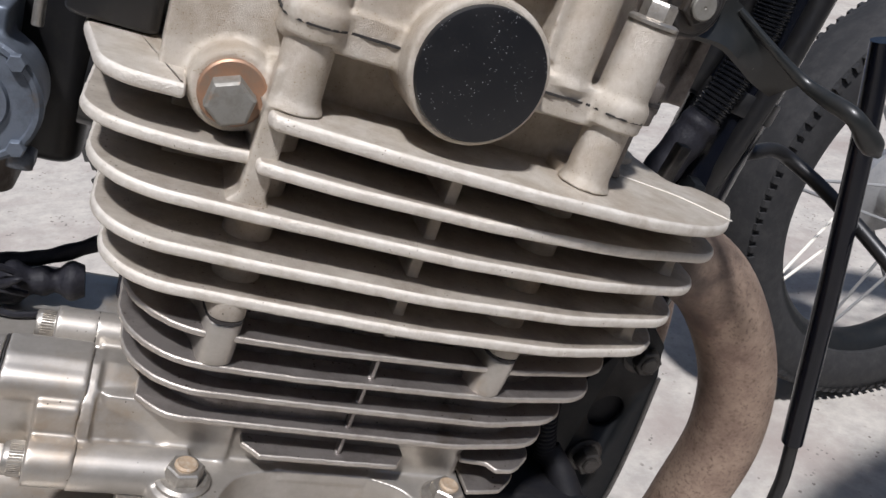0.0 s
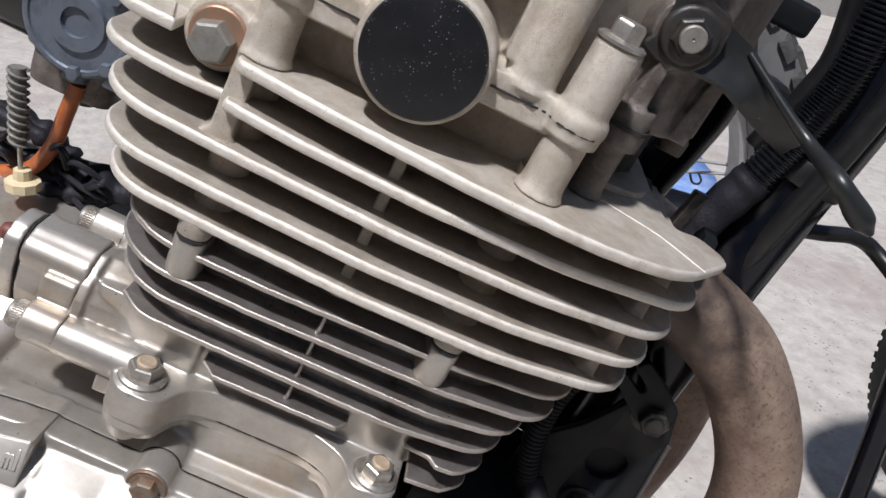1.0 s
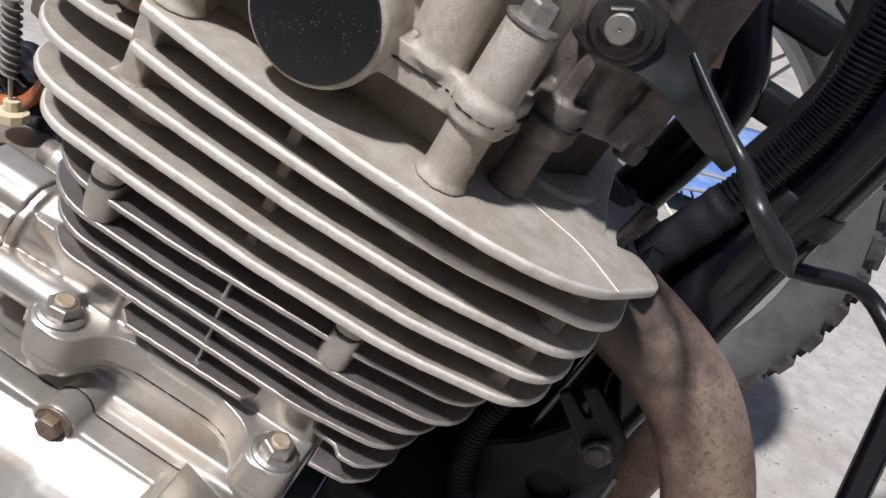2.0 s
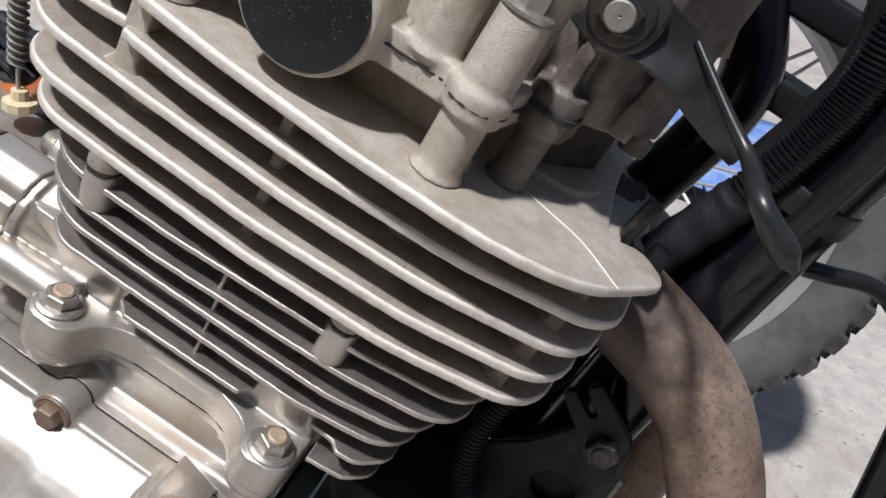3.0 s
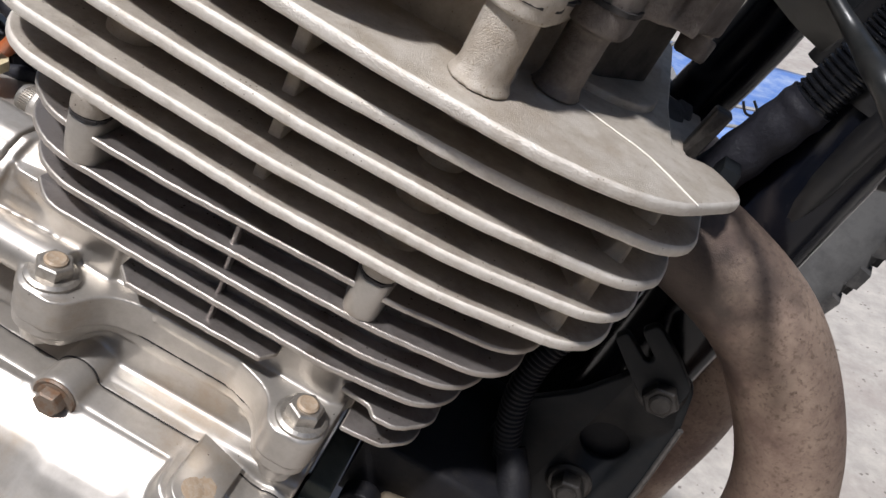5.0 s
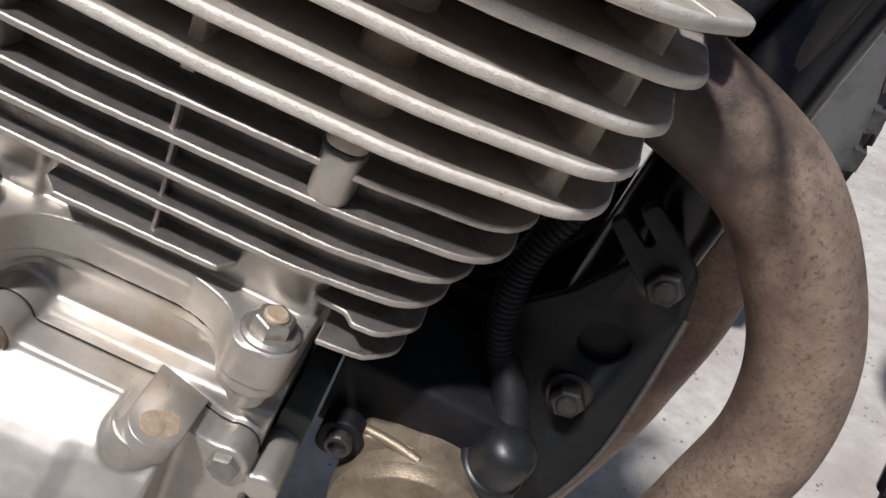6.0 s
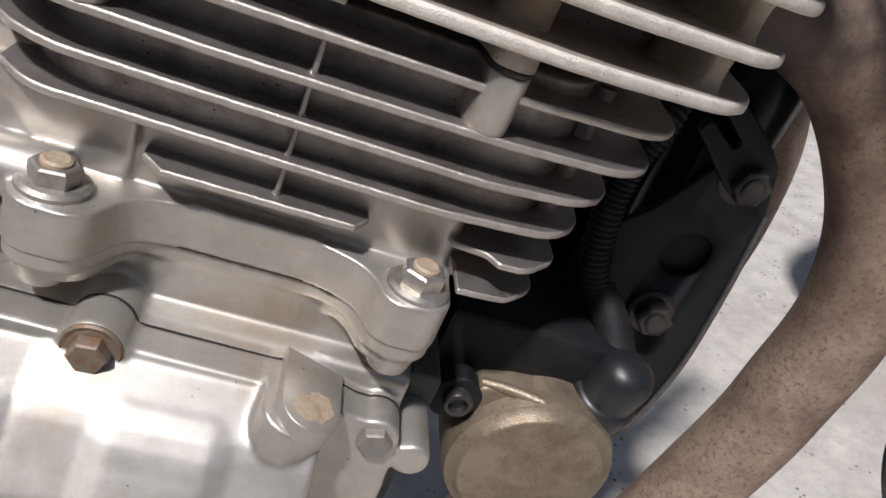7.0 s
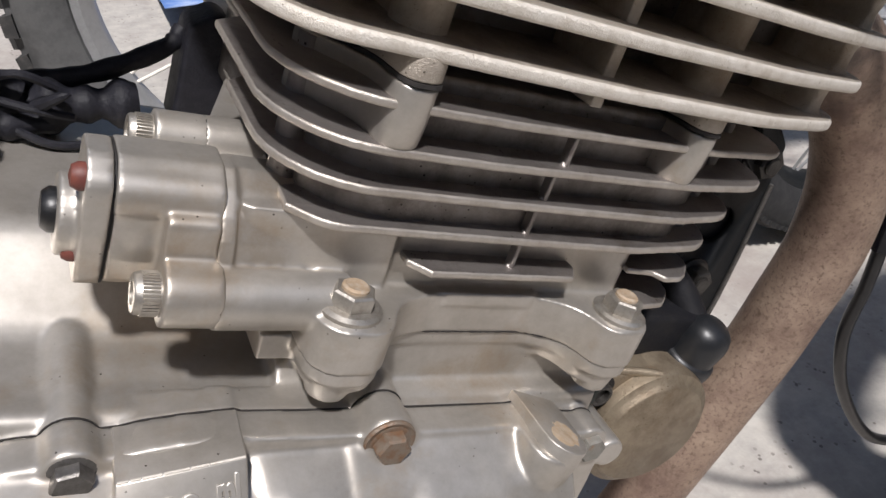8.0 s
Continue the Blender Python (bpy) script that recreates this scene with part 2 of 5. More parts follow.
def lathe(bm, profile, p, d, seg=32, spin=0.0, caps=True):
    """A turned body: profile (radius, height) along the axis d from p."""
    m = Matrix.Translation(p) @ Vector(d).to_track_quat("Z", "Y").to_matrix().to_4x4()
    loops = []
    for r, h in profile:
        if r <= 0:
            loops.append([bm.verts.new(m @ Vector((0, 0, h)))])
        else:
            loops.append([bm.verts.new(m @ Vector((r * math.cos(a), r * math.sin(a), h))) for a in (spin + 2 * math.pi * i / seg for i in range(seg))])
    for a, b in zip(loops, loops[1:]):
        for i in range(seg):
            q = [a[i - 1] if len(a) > 1 else a[0], a[i] if len(a) > 1 else a[0], b[i] if len(b) > 1 else b[0], b[i - 1] if len(b) > 1 else b[0]]
            q = list(dict.fromkeys(q))
            if len(q) > 2:
                bm.faces.new(q)
    if caps and len(loops[0]) > 1:
        bm.faces.new(loops[0][::-1])
    if caps and len(loops[-1]) > 1:
        bm.faces.new(loops[-1])
    return bm


def spline(pts, n=10):
    pts = [Vector(p) for p in pts]
    ends = [2 * pts[0] - pts[1]] + pts + [2 * pts[-1] - pts[-2]]
    out = []
    for a, b, c, d in zip(ends, ends[1:], ends[2:], ends[3:]):
        for j in range(n):
            s = j / n
            out.append(0.5 * (2 * b + (c - a) * s + (2 * a - 5 * b + 4 * c - d) * s * s + (3 * b - a - 3 * c + d) * s ** 3))
    return out + [pts[-1]]


def tube(bm, pts, radius, seg=20, smooth=8):
    """A round bar along pts; radius: a number or a function of the share of its length and the angle."""
    pts = spline(pts, smooth) if smooth > 1 else [Vector(p) for p in pts]
    tangents = [(pts[min(i + 1, len(pts) - 1)] - pts[max(i - 1, 0)]).normalized() for i in range(len(pts))]
    up = tangents[0].orthogonal().normalized()
    loops = []
    for i, (p, t) in enumerate(zip(pts, tangents)):
        up = (up - t * up.dot(t)).normalized()
        side = t.cross(up)
        share = i / (len(pts) - 1)
        loop = []
        for j in range(seg):
            a = 2 * math.pi * j / seg
            r = radius(share) if callable(radius) else radius
            loop.append(bm.verts.new(p + (up * math.cos(a) + side * math.sin(a)) * r))
        loops.append(loop)
    for a, b in zip(loops, loops[1:]):
        for i in range(seg):
            bm.faces.new((a[i - 1], a[i], b[i], b[i - 1]))
    bm.faces.new(loops[0][::-1])
    bm.faces.new(loops[-1])
    return bm


def ragged(pts, amount, seed, step=0.0014):
    """An outline cut into short runs, each moved a little: the torn edge of an old gasket."""
    pts, out = ccw(pts), []
    for i in range(len(pts)):
        a, b = Vector(pts[i - 1]), Vector(pts[i])
        n = max(1, int((b - a).length / step)) if (b - a).length < 0.2 else 1
        side_way = Vector(((b - a).y, -(b - a).x)).normalized() if (b - a).length > 1e-6 else Vector((0, 0))
        for k in range(n):
            p = a.lerp(b, k / n)
            p = p + side_way * amount * noise.noise(Vector((p.x * 420, p.y * 420, seed)))
            out.append((p.x, p.y))
    return out


def mesh():
    return bmesh.new()


def loft(bm, sections):
    """A solid through outlines with equally many points, end faces closed."""
    loops = [[bm.verts.new(p) for p in ring] for ring in sections]
    for a, b in zip(loops, loops[1:]):
        for i in range(len(a)):
            bm.faces.new((a[i - 1], a[i], b[i], b[i - 1]))
    bm.faces.new(loops[0][::-1])
    bm.faces.new(loops[-1])
    return bm


def part(name, bm, material, parent=None, label="", angle=38):
    """Links a bmesh as one mesh object under a thing or a part."""
    bmesh.ops.recalc_face_normals(bm, faces=bm.faces[:])
    data = bpy.data.meshes.new(name)
    bm.to_mesh(data)
    bm.free()
    data.materials.append(material)
    data.shade_smooth()
    data.set_sharp_from_angle(angle=radians(angle))
    ob = new(name, data)
    ob.parent = parent
    return tagged(ob, label)


def casting(name, bm, material, parent, label="", voxel=0.0011, rounds=6):
    """A cast body: its lumps flow into one another with soft fillets."""
    ob = part(name, bm, material, parent, label)
    r = ob.modifiers.new("melt", "REMESH")
    r.mode, r.voxel_size, r.use_smooth_shade = "VOXEL", voxel, True
    s = ob.modifiers.new("fillet", "SMOOTH")
    s.factor, s.iterations = 0.5, rounds
    return ob


def thing(name, label, category, group="", kind="", at=None):
    """An empty that holds the parts of one thing."""
    ob = new(name)
    ob.empty_display_size = 0.02
    ob.matrix_world = LEAN if at is None else at
    return tagged(ob, label, category, group, kind)


def hex_bolt(parent, name, p, d, across, height, flange=0.0, flange_h=0.0015, stud=0.0, mat=None, stud_mat=None, label="", spin=0.2):
    """A hex head or nut at p along d, with its pressed flange and a stud end."""
    d = Vector(d).normalized()
    r = across / 2 / math.cos(math.pi / 6)
    bm = mesh()
    if flange:
        lathe(bm, [(flange, 0), (flange, flange_h * 0.6), (flange * 0.86, flange_h), (across * 0.5, flange_h + 0.0002)], p, d, 32)
    base = Vector(p) + d * (flange_h if flange else 0)
    lathe(bm, [(r, -0.0004), (r, height - 0.0012), (r * 0.965, height - 0.0006), (r * 0.86, height)], base, d, 6, spin)
    bolt = part(name, bm, mat or ZINC, parent, label, 25)
    if stud:
        bm = mesh()
        lathe(bm, [(stud, height - 0.002), (stud, height + 0.0008), (stud * 0.8, height + 0.0014), (stud * 0.55, height + 0.0012)], base, d, 24)
        part("stud_end", bm, stud_mat or ZINC, bolt)
    return bolt


# ---- ground ----
bm = mesh()
box(bm, -40, 40, -40, 40, -0.3, 0.0)
tagged(part("ground", bm, CONCRETE), "pale dusty concrete ground with dark specks", "ground", kind="structure")

# ---- unseen walls added behind and beside the camera to limit sky light ----
bm = mesh()
box(bm, -3.3, 5.3, -2.8, -2.5, 0.0, 2.2)
tagged(part("wall_south", bm, WALL_GREY), "plain grey wall out of view, added to hold back sky light", "wall", kind="structure")
bm = mesh()
box(bm, -3.3, -3.0, -2.5, 7.0, 0.0, 3.0)
tagged(part("wall_west", bm, WALL_GREY), "plain grey wall out of view, added to hold back sky light", "wall", kind="structure")
bm = mesh()
box(bm, 5.0, 5.3, -2.5, 7.0, 0.0, 3.0)
tagged(part("wall_east", bm, WALL_GREY), "plain grey wall out of view, added to hold back sky light", "wall", kind="structure")
bm = mesh()
box(bm, -3.3, 5.3, 7.0, 7.3, 0.0, 3.0)
tagged(part("wall_north", bm, WALL_GREY), "plain grey wall out of view, added to hold back sky light", "wall", kind="structure")

# ---- engine ----
engine = thing("motorcycle_engine", "air-cooled single-cylinder motorcycle engine of dull silver cast aluminium", "engine")

# cylinder head
bm = mesh()
slab(bm, rounded([(-0.074, 0.040, 0.02), (0.104, 0.040, 0.02), (0.104, 0.15, 0.03), (-0.074, 0.15, 0.03)]), 0.4642, 0.541)
for x in (-0.052, 0.052):
    lathe(bm, [(0.0082, 0), (0.0082, 0.078)], (x, 0.0130, 0.4642), (0, 0, 1), 24)
    box(bm, x - 0.0065, x + 0.0065, 0.010, 0.035, 0.4642, 0.539)
box(bm, 0.0028, 0.0074, 0.0010, 0.035, 0.465, 0.5045)
box(bm, 0.0028, 0.0074, -0.0015, 0.035, 0.5045, 0.5205)
box(bm, 0.0028, 0.0074, -0.0070, 0.035, 0.5205, 0.537)
# intake-side block that carries the plug bolt
box(bm, -0.0895, -0.056, 0.014, 0.12, 0.537, 0.575)
box(bm, -0.083, -0.056, 0.026, 0.12, 0.5, 0.54)
lathe(bm, [(0.0138, 0), (0.0130, 0.012), (0.0120, 0.014)], (-0.068, 0.018, 0.5378), (0, -1, 0), 32)
# web under the rear tower
slab(bm, [(-0.0655, 0.5045), (-0.0485, 0.5045), (-0.0515, 0.509), (-0.0500, 0.55), (-0.0585, 0.55), (-0.0600, 0.510)], -0.0035, 0.03, "y")
# exhaust port and front lugs
for z0, z1, x, y in ((0.4725, 0.4885, 0.1110, 0.0115), (0.4885, 0.5045, 0.1130, 0.0115), (0.5045, 0.5205, 0.1145, 0.0120), (0.5205, 0.536, 0.1155, 0.0120)):
    loft(bm, [[(x - 0.004 - grow, y, z), (x + 0.001, y - grow, z), (x + 0.004, y + 0.014, z), (x + 0.001, 0.06, z), (x - 0.016, 0.06, z), (x - 0.014 - grow, y + 0.016, z)]
              for z, grow in ((z0, 0.003), (z0 + 0.004, 0.0006), ((z0 + z1) / 2, 0.0), (z1 - 0.004, 0.0006), (z1, 0.003))])
# rocker box floor, recessed wall and towers up to the joint
slab(bm, rounded([(-0.055, 0.020, 0.006), (0.055, 0.020, 0.006), (0.066, 0.034, 0.01), (0.090, 0.066, 0.01), (0.090, 0.15, 0.02), (-0.055, 0.15, 0.02)]), 0.535, 0.5605)
for x, y, r in ((-0.0505, 0.0020, 0.0078), (0.0520, -0.0005, 0.0079)):
    lathe(bm, [(r + 0.0022, 0), (r + 0.0008, 0.0018), (r, 0.004), (r, 0.0275)], (x, y, 0.5385), (0, 0, 1), 28)
head = casting("cylinder_head", bm, CAST, engine, "sand-cast head with wide cooling fins", 0.0010, 3)
# Head wall in the core tone, painting shade into the fin gaps.
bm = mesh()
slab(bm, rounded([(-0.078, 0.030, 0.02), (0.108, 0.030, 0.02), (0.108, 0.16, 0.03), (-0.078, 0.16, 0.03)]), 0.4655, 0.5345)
part("head_core", bm, CORE, head, "head wall between the fins, darkened for shade")


def fin(name, parent, outline, z, thick, mat, step=7):
    """A cooling fin: rough cast faces and a brighter machined rim."""
    bm = mesh()
    slab(bm, ragged(rounded(outline, step), 0.00026, z * 310, 0.0017), z - thick / 2, z + thick / 2, "z", thick * 0.36, 4)
    ob = part(name, bm, mat, parent, angle=60)
    ob.data.materials.append(EDGE if mat in (CAST, GRIMY_SHADE) else BARREL_EDGE)
    for f in ob.data.polygons:
        f.material_index = 1 if abs(f.normal.z) < 0.9 else 0
    return ob


BACK = 0.172
fin("fin", head, [(-0.0575, -0.0100, 0.004), (-0.020, -0.0160, 0.1), (0.030, -0.0200, 0.1), (0.078, -0.0195, 0.08), (0.112, -0.0100, 0.05), (0.1385, 0.0250, 0.009), (0.1260, 0.0385, 0.008), (0.1125, 0.0325, 0.006), (0.110, 0.07, 0), (0.110, BACK, 0.02), (-0.0575, BACK, 0)], 0.5360, 0.0048, CAST)
fin("fin", head, [(-0.081, -0.0022, 0.001), (-0.104, -0.0016, 0.022), (-0.1125, 0.040, 0.03), (-0.1125, BACK, 0.02), (-0.06, BACK, 0), (-0.06, 0.02, 0), (-0.081, 0.012, 0)], 0.5360, 0.0048, CAST)
fin("fin", head, [(-0.0575, -0.0075, 0.003), (-0.030, -0.0120, 0.06), (0.020, -0.0140, 0.1), (0.075, -0.0105, 0.1), (0.1310, 0.0050, 0.024), (0.1345, 0.05, 0), (0.1345, BACK, 0.03), (-0.1085, BACK, 0.03), (-0.1085, 0.004, 0.030), (-0.080, -0.0035, 0.06), (-0.0575, -0.0010, 0.001)], 0.5205, 0.0044, GRIMY_SHADE)
fin("fin", head, [(-0.1050, -0.0030, 0.036), (-0.050, -0.0080, 0.08), (0.015, -0.0115, 0.1), (0.070, -0.0092, 0.12), (0.1295, 0.0050, 0.026), (0.1340, 0.05, 0), (0.1340, BACK, 0.03), (-0.1050, BACK, 0.03)], 0.5045, 0.0044, GRIMY_SHADE)
fin("fin", head, [(-0.1010, -0.0040, 0.040), (-0.050, -0.0085, 0.08), (0.010, -0.0112, 0.1), (0.070, -0.0075, 0.12), (0.1285, 0.0065, 0.028), (0.1335, 0.05, 0), (0.1335, BACK, 0.03), (-0.1010, BACK, 0.03)], 0.4882, 0.0044, GRIMY_SHADE)
fin("fin", head, [(-0.0965, -0.0015, 0.044), (-0.045, -0.0052, 0.08), (0.010, -0.0078, 0.1), (0.070, -0.0055, 0.12), (0.1280, 0.0088, 0.030), (0.1330, 0.05, 0), (0.1330, BACK, 0.03), (-0.0965, BACK, 0.03)], 0.4724, 0.0044, GRIMY_SHADE)

# Port stubs: a sooty colour that also carries their shade.
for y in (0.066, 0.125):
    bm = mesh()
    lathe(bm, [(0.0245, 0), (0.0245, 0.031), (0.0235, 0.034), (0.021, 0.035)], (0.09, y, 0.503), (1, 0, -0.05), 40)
    part("exhaust_port", bm, SOOT_SHADE, head, "sooty exhaust port stub, darkened further for shade")
# plug bolt with copper washer on the head
bm = mesh()
lathe(bm, [(0.0102, 0), (0.0102, 0.0016), (0.0096, 0.0021)], (-0.068, 0.0042, 0.5378), (0, -1, 0), 36)
part("copper_washer", bm, COPPER, head, "tarnished copper sealing washer")
bm = mesh()
lathe(bm, [(0.0076, 0), (0.0076, 0.0062), (0.0073, 0.0070), (0.0064, 0.0076), (0.0036, 0.0079)], (-0.0686, 0.0032, 0.5364), (0, -1, 0), 6, 0.35)
part("plug_bolt", bm, OLDSTEEL, head, "dull grey hex plug bolt, rusty at the rim", 25)
# scribed white line on the top fin
bm = mesh()
tube(bm, [(0.0757, 0.0262, 0.5385), (0.0905, 0.0210, 0.5385), (0.1048, 0.0150, 0.5386), (0.1205, 0.0010, 0.5385)], 0.00022, 6, 3)
part("scribed_line", bm, WHITE, head)

# rocker cover
bm = mesh()
slab(bm, rounded([(-0.060, -0.003, 0.008), (0.058, -0.003, 0.008), (0.063, 0.010, 0.008), (0.070, 0.045, 0.01), (0.090, 0.065, 0.02), (0.090, 0.15, 0.02), (-0.060, 0.15, 0.02)]), 0.5582, 0.571)
slab(bm, rounded([(-0.088, 0.020, 0.008), (0.040, 0.010, 0.01), (0.066, 0.034, 0.02), (0.066, 0.14, 0.03), (-0.088, 0.14, 0.03)]), 0.565, 0.655)
lathe(bm, [(0.0226, 0), (0.0226, 0.0465), (0.0218, 0.0482)], (-0.003, 0.035, 0.5665), (0, -1, 0), 48)
for x, y, r in ((-0.0505, 0.0020, 0.0084), (0.0520, -0.0005, 0.0090)):
    lathe(bm, [(r + 0.0012, 0), (r + 0.0012, 0.0035)], (x, y, 0.5605), (0, 0, 1), 28)
    lathe(bm, [(r + 0.0018, 0), (r + 0.0018, 0.004), (r, 0.006), (r - 0.0006, 0.030)], (x, y, 0.5655), (0, 0, 1), 28)
# pillars and pads on the cover
lathe(bm, [(0.0105, 0), (0.0090, 0.004), (0.0086, 0.060)], (0.0320, 0.005, 0.5685), (0, 0, 1), 24)
slab(bm, [(0.0205, 0.575), (0.0245, 0.575), (0.0245, 0.64), (0.0175, 0.64)], 0.0, 0.02, "y")
slab(bm, rounded([(-0.041, 0.5705, 0.003), (-0.024, 0.5685, 0.003), (-0.018, 0.583, 0.004), (-0.026, 0.600, 0.004), (-0.041, 0.594, 0.003)]), -0.002, 0.03, "y")
slab(bm, rounded([(-0.030, 0.5935, 0.004), (0.018, 0.5935, 0.004), (0.018, 0.65, 0.004), (-0.030, 0.65, 0.004)]), 0.002, 0.03, "y")
cover = casting("rocker_cover", bm, CAST, engine, "grainy cast rocker cover bolted on towers", 0.0010, 3)
# front shoulder beside the stay: a greasy, shade-darkened overhang above a recess
bm = mesh()
slab(bm, rounded([(0.058, 0.030, 0.004), (0.0800, 0.0255, 0.004), (0.0880, 0.0290, 0.003), (0.1085, 0.0570, 0.006), (0.1075, 0.12, 0.01), (0.058, 0.12, 0.004)]), 0.5680, 0.650)
lathe(bm, [(0.0150, 0), (0.0125, 0.018)], (0.0735, 0.034, 0.6055), (0, -1, 0), 28)
lathe(bm, [(0.0085, 0), (0.0068, 0.003), (0.0066, 0.028)], (0.0715, 0.0240, 0.5390), (0, 0, 1), 28)
slab(bm, rounded([(0.0618, 0.0190, 0.005), (0.0700, 0.0125, 0.007), (0.0800, 0.0160, 0.008), (0.0825, 0.030, 0.004), (0.0820, 0.05, 0), (0.0620, 0.05, 0)]), 0.5605, 0.5682)
slab(bm, rounded([(0.0622, 0.0192, 0.005), (0.0700, 0.0130, 0.007), (0.0795, 0.0165, 0.008), (0.0820, 0.030, 0.004), (0.0820, 0.05, 0), (0.0620, 0.05, 0)]), 0.5695, 0.5765)
slab(bm, [(0.0668, 0.575), (0.0745, 0.575), (0.0738, 0.5985), (0.0700, 0.5985)], 0.0160, 0.05, "y")
slab(bm, [(0.0905, 0.569), (0.0985, 0.569), (0.0985, 0.60), (0.0940, 0.60)], 0.030, 0.06, "y")
lathe(bm, [(0.0062, 0), (0.0055, 0.008)], (0.1035, 0.062, 0.5655), (0, -0.2, -1), 20)
casting("front_shoulder", bm, DARK_CAST, cover, "grease-browned front shoulder, darkened further for shade", 0.0010, 3)
# Nearly black colour stands in for the shade below the overhang.
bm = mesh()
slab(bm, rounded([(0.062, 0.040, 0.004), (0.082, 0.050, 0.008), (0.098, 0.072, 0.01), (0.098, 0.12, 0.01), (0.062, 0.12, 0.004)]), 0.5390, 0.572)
part("recess_wall", bm, SOOT_SHADE, cover, "wall below the shoulder, blackened for the recess shade")
bm = mesh()
slab(bm, ragged(rounded([(0.0612, 0.0184, 0.005), (0.0700, 0.0119, 0.007), (0.0803, 0.0155, 0.008), (0.0828, 0.030, 0.004), (0.0826, 0.05, 0), (0.0620, 0.05, 0)]), 0.0007, 5.1), 0.5681, 0.5696)
part("shoulder_gasket", bm, GASKET, cover)
bm = mesh()
lathe(bm, [(0.0204, 0), (0.0204, 0.0028), (0.0200, 0.0034), (0.0188, 0.0037), (0, 0.0037)], (-0.003, -0.0118, 0.5665), (0, -1, 0), 64)
part("round_cap", bm, CAPBLACK, cover, "round black rubber cap with dust specks")
hex_bolt(cover, "cover_bolt", (0.0515, -0.001, 0.5952), (0, 0, 1), 0.0098, 0.0058, 0.0085, 0.0018, label="flanged hex bolt, dull with grime", spin=0.45)
bm = mesh()
slab(bm, ragged(rounded([(-0.0606, -0.0035, 0.008), (0.0586, -0.0035, 0.008), (0.0637, 0.0095, 0.008), (0.0707, 0.0445, 0.01), (0.0910, 0.15, 0.02), (-0.0609, 0.15, 0.02)]), 0.0009, 3.3), 0.5651, 0.5659)
for x, y, r in ((-0.0505, 0.0020, 0.0084), (0.0520, -0.0005, 0.0090)):
    slab(bm, ragged([((r + 0.0016) * math.cos(a) + x, (r + 0.0016) * math.sin(a) + y) for a in (2 * math.pi * k / 40 for k in range(40))], 0.0008, x * 90), 0.5651, 0.5658)
part("cover_gasket", bm, GASKET, cover)

# barrel
TUNNEL = ((0.0110, 0.3835), (0.0085, 0.3980), (0.0098, 0.4055), (0.0135, 0.4120), (0.0185, 0.4175), (0.0250, 0.4212), (0.0350, 0.4205), (0.0430, 0.4150), (0.048, 0.410), (0.048, 0.3835))
bm = mesh()
# lower wall and tensioner port
slab(bm, rounded([(-0.086, 0.0145, 0.004), (-0.037, 0.0125, 0.002), (-0.0355, 0.0150, 0.002), (0.062, 0.0140, 0.006), (0.066, 0.030, 0.01), (0.085, 0.036, 0.01), (0.085, 0.15, 0.02), (-0.060, 0.15, 0.02), (-0.086, 0.07, 0.01)]), 0.3795, 0.4155)
slab(bm, [(y - 0.0006, z + 0.0006) for y, z in TUNNEL], -0.0914, -0.0868, "x")
# the chain tunnel swells out of the barrel towards the tensioner
loft(bm, [[(x, y + back, z - drop) for y, z in TUNNEL] for x, back, drop in
          ((-0.0880, 0.0016, 0.0), (-0.0815, 0.0022, 0.0004), (-0.0755, 0.0030, 0.0010), (-0.0690, 0.0040, 0.0018), (-0.060, 0.0050, 0.004), (-0.050, 0.0058, 0.008), (-0.041, 0.0062, 0.012))])
lathe(bm, [(0.0090, 0), (0.0088, 0.040)], (-0.0914, 0.0058, 0.3905), (1, 0, 0), 28)
lathe(bm, [(0.0080, 0), (0.0080, 0.03)], (-0.0914, 0.053, 0.4160), (1, 0, 0), 28)
# base flange with a lobe at each stud
slab(bm, rounded([(-0.0645, 0.03, 0.01), (-0.0638, -0.0118, 0.0108), (-0.0420, -0.0118, 0.0100), (-0.033, 0.006, 0.02), (-0.018, 0.0098, 0.02), (0.022, 0.0098, 0.02), (0.038, 0.004, 0.02),
                  (0.0430, -0.0110, 0.0095), (0.0634, -0.0110, 0.0102), (0.0645, 0.03, 0.01), (0.0645, 0.15, 0.01), (-0.0645, 0.15, 0.01)]), 0.3757, 0.3914)
for x in (-0.0526, 0.0526):
    lathe(bm, [(0.0104, 0), (0.0100, 0.0044)], (x, 0.0, 0.388), (0, 0, 1), 32)
slab(bm, rounded([(-0.0145, 0.0092, 0.001), (0.0205, 0.0092, 0.001), (0.025, 0.016, 0), (-0.020, 0.016, 0)]), 0.3870, 0.3922)
barrel = casting("cylinder_barrel", bm, SMOOTH, engine, "finned cylinder barrel with bolted base flange", 0.0008, 3)
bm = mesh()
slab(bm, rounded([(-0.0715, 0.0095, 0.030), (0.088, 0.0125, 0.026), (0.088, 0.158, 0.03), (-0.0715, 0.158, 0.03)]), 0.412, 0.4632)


def boss(x, back=0.0):
    """The outline of a stud boss that fairs into the barrel behind it."""
    return rounded([(x - 0.0058, back, 0.0056), (x + 0.0058, back, 0.0056), (x + 0.0064, 0.012, 0.02), (x + 0.011, 0.036, 0), (x - 0.026, 0.036, 0.002), (x - 0.0085, 0.0135, 0.022)])


# The barrel core takes the same painted gap shade.
casting("barrel_core", bm, CORE, barrel, "barrel core, darkened for the shade between fins", 0.0009, 3)
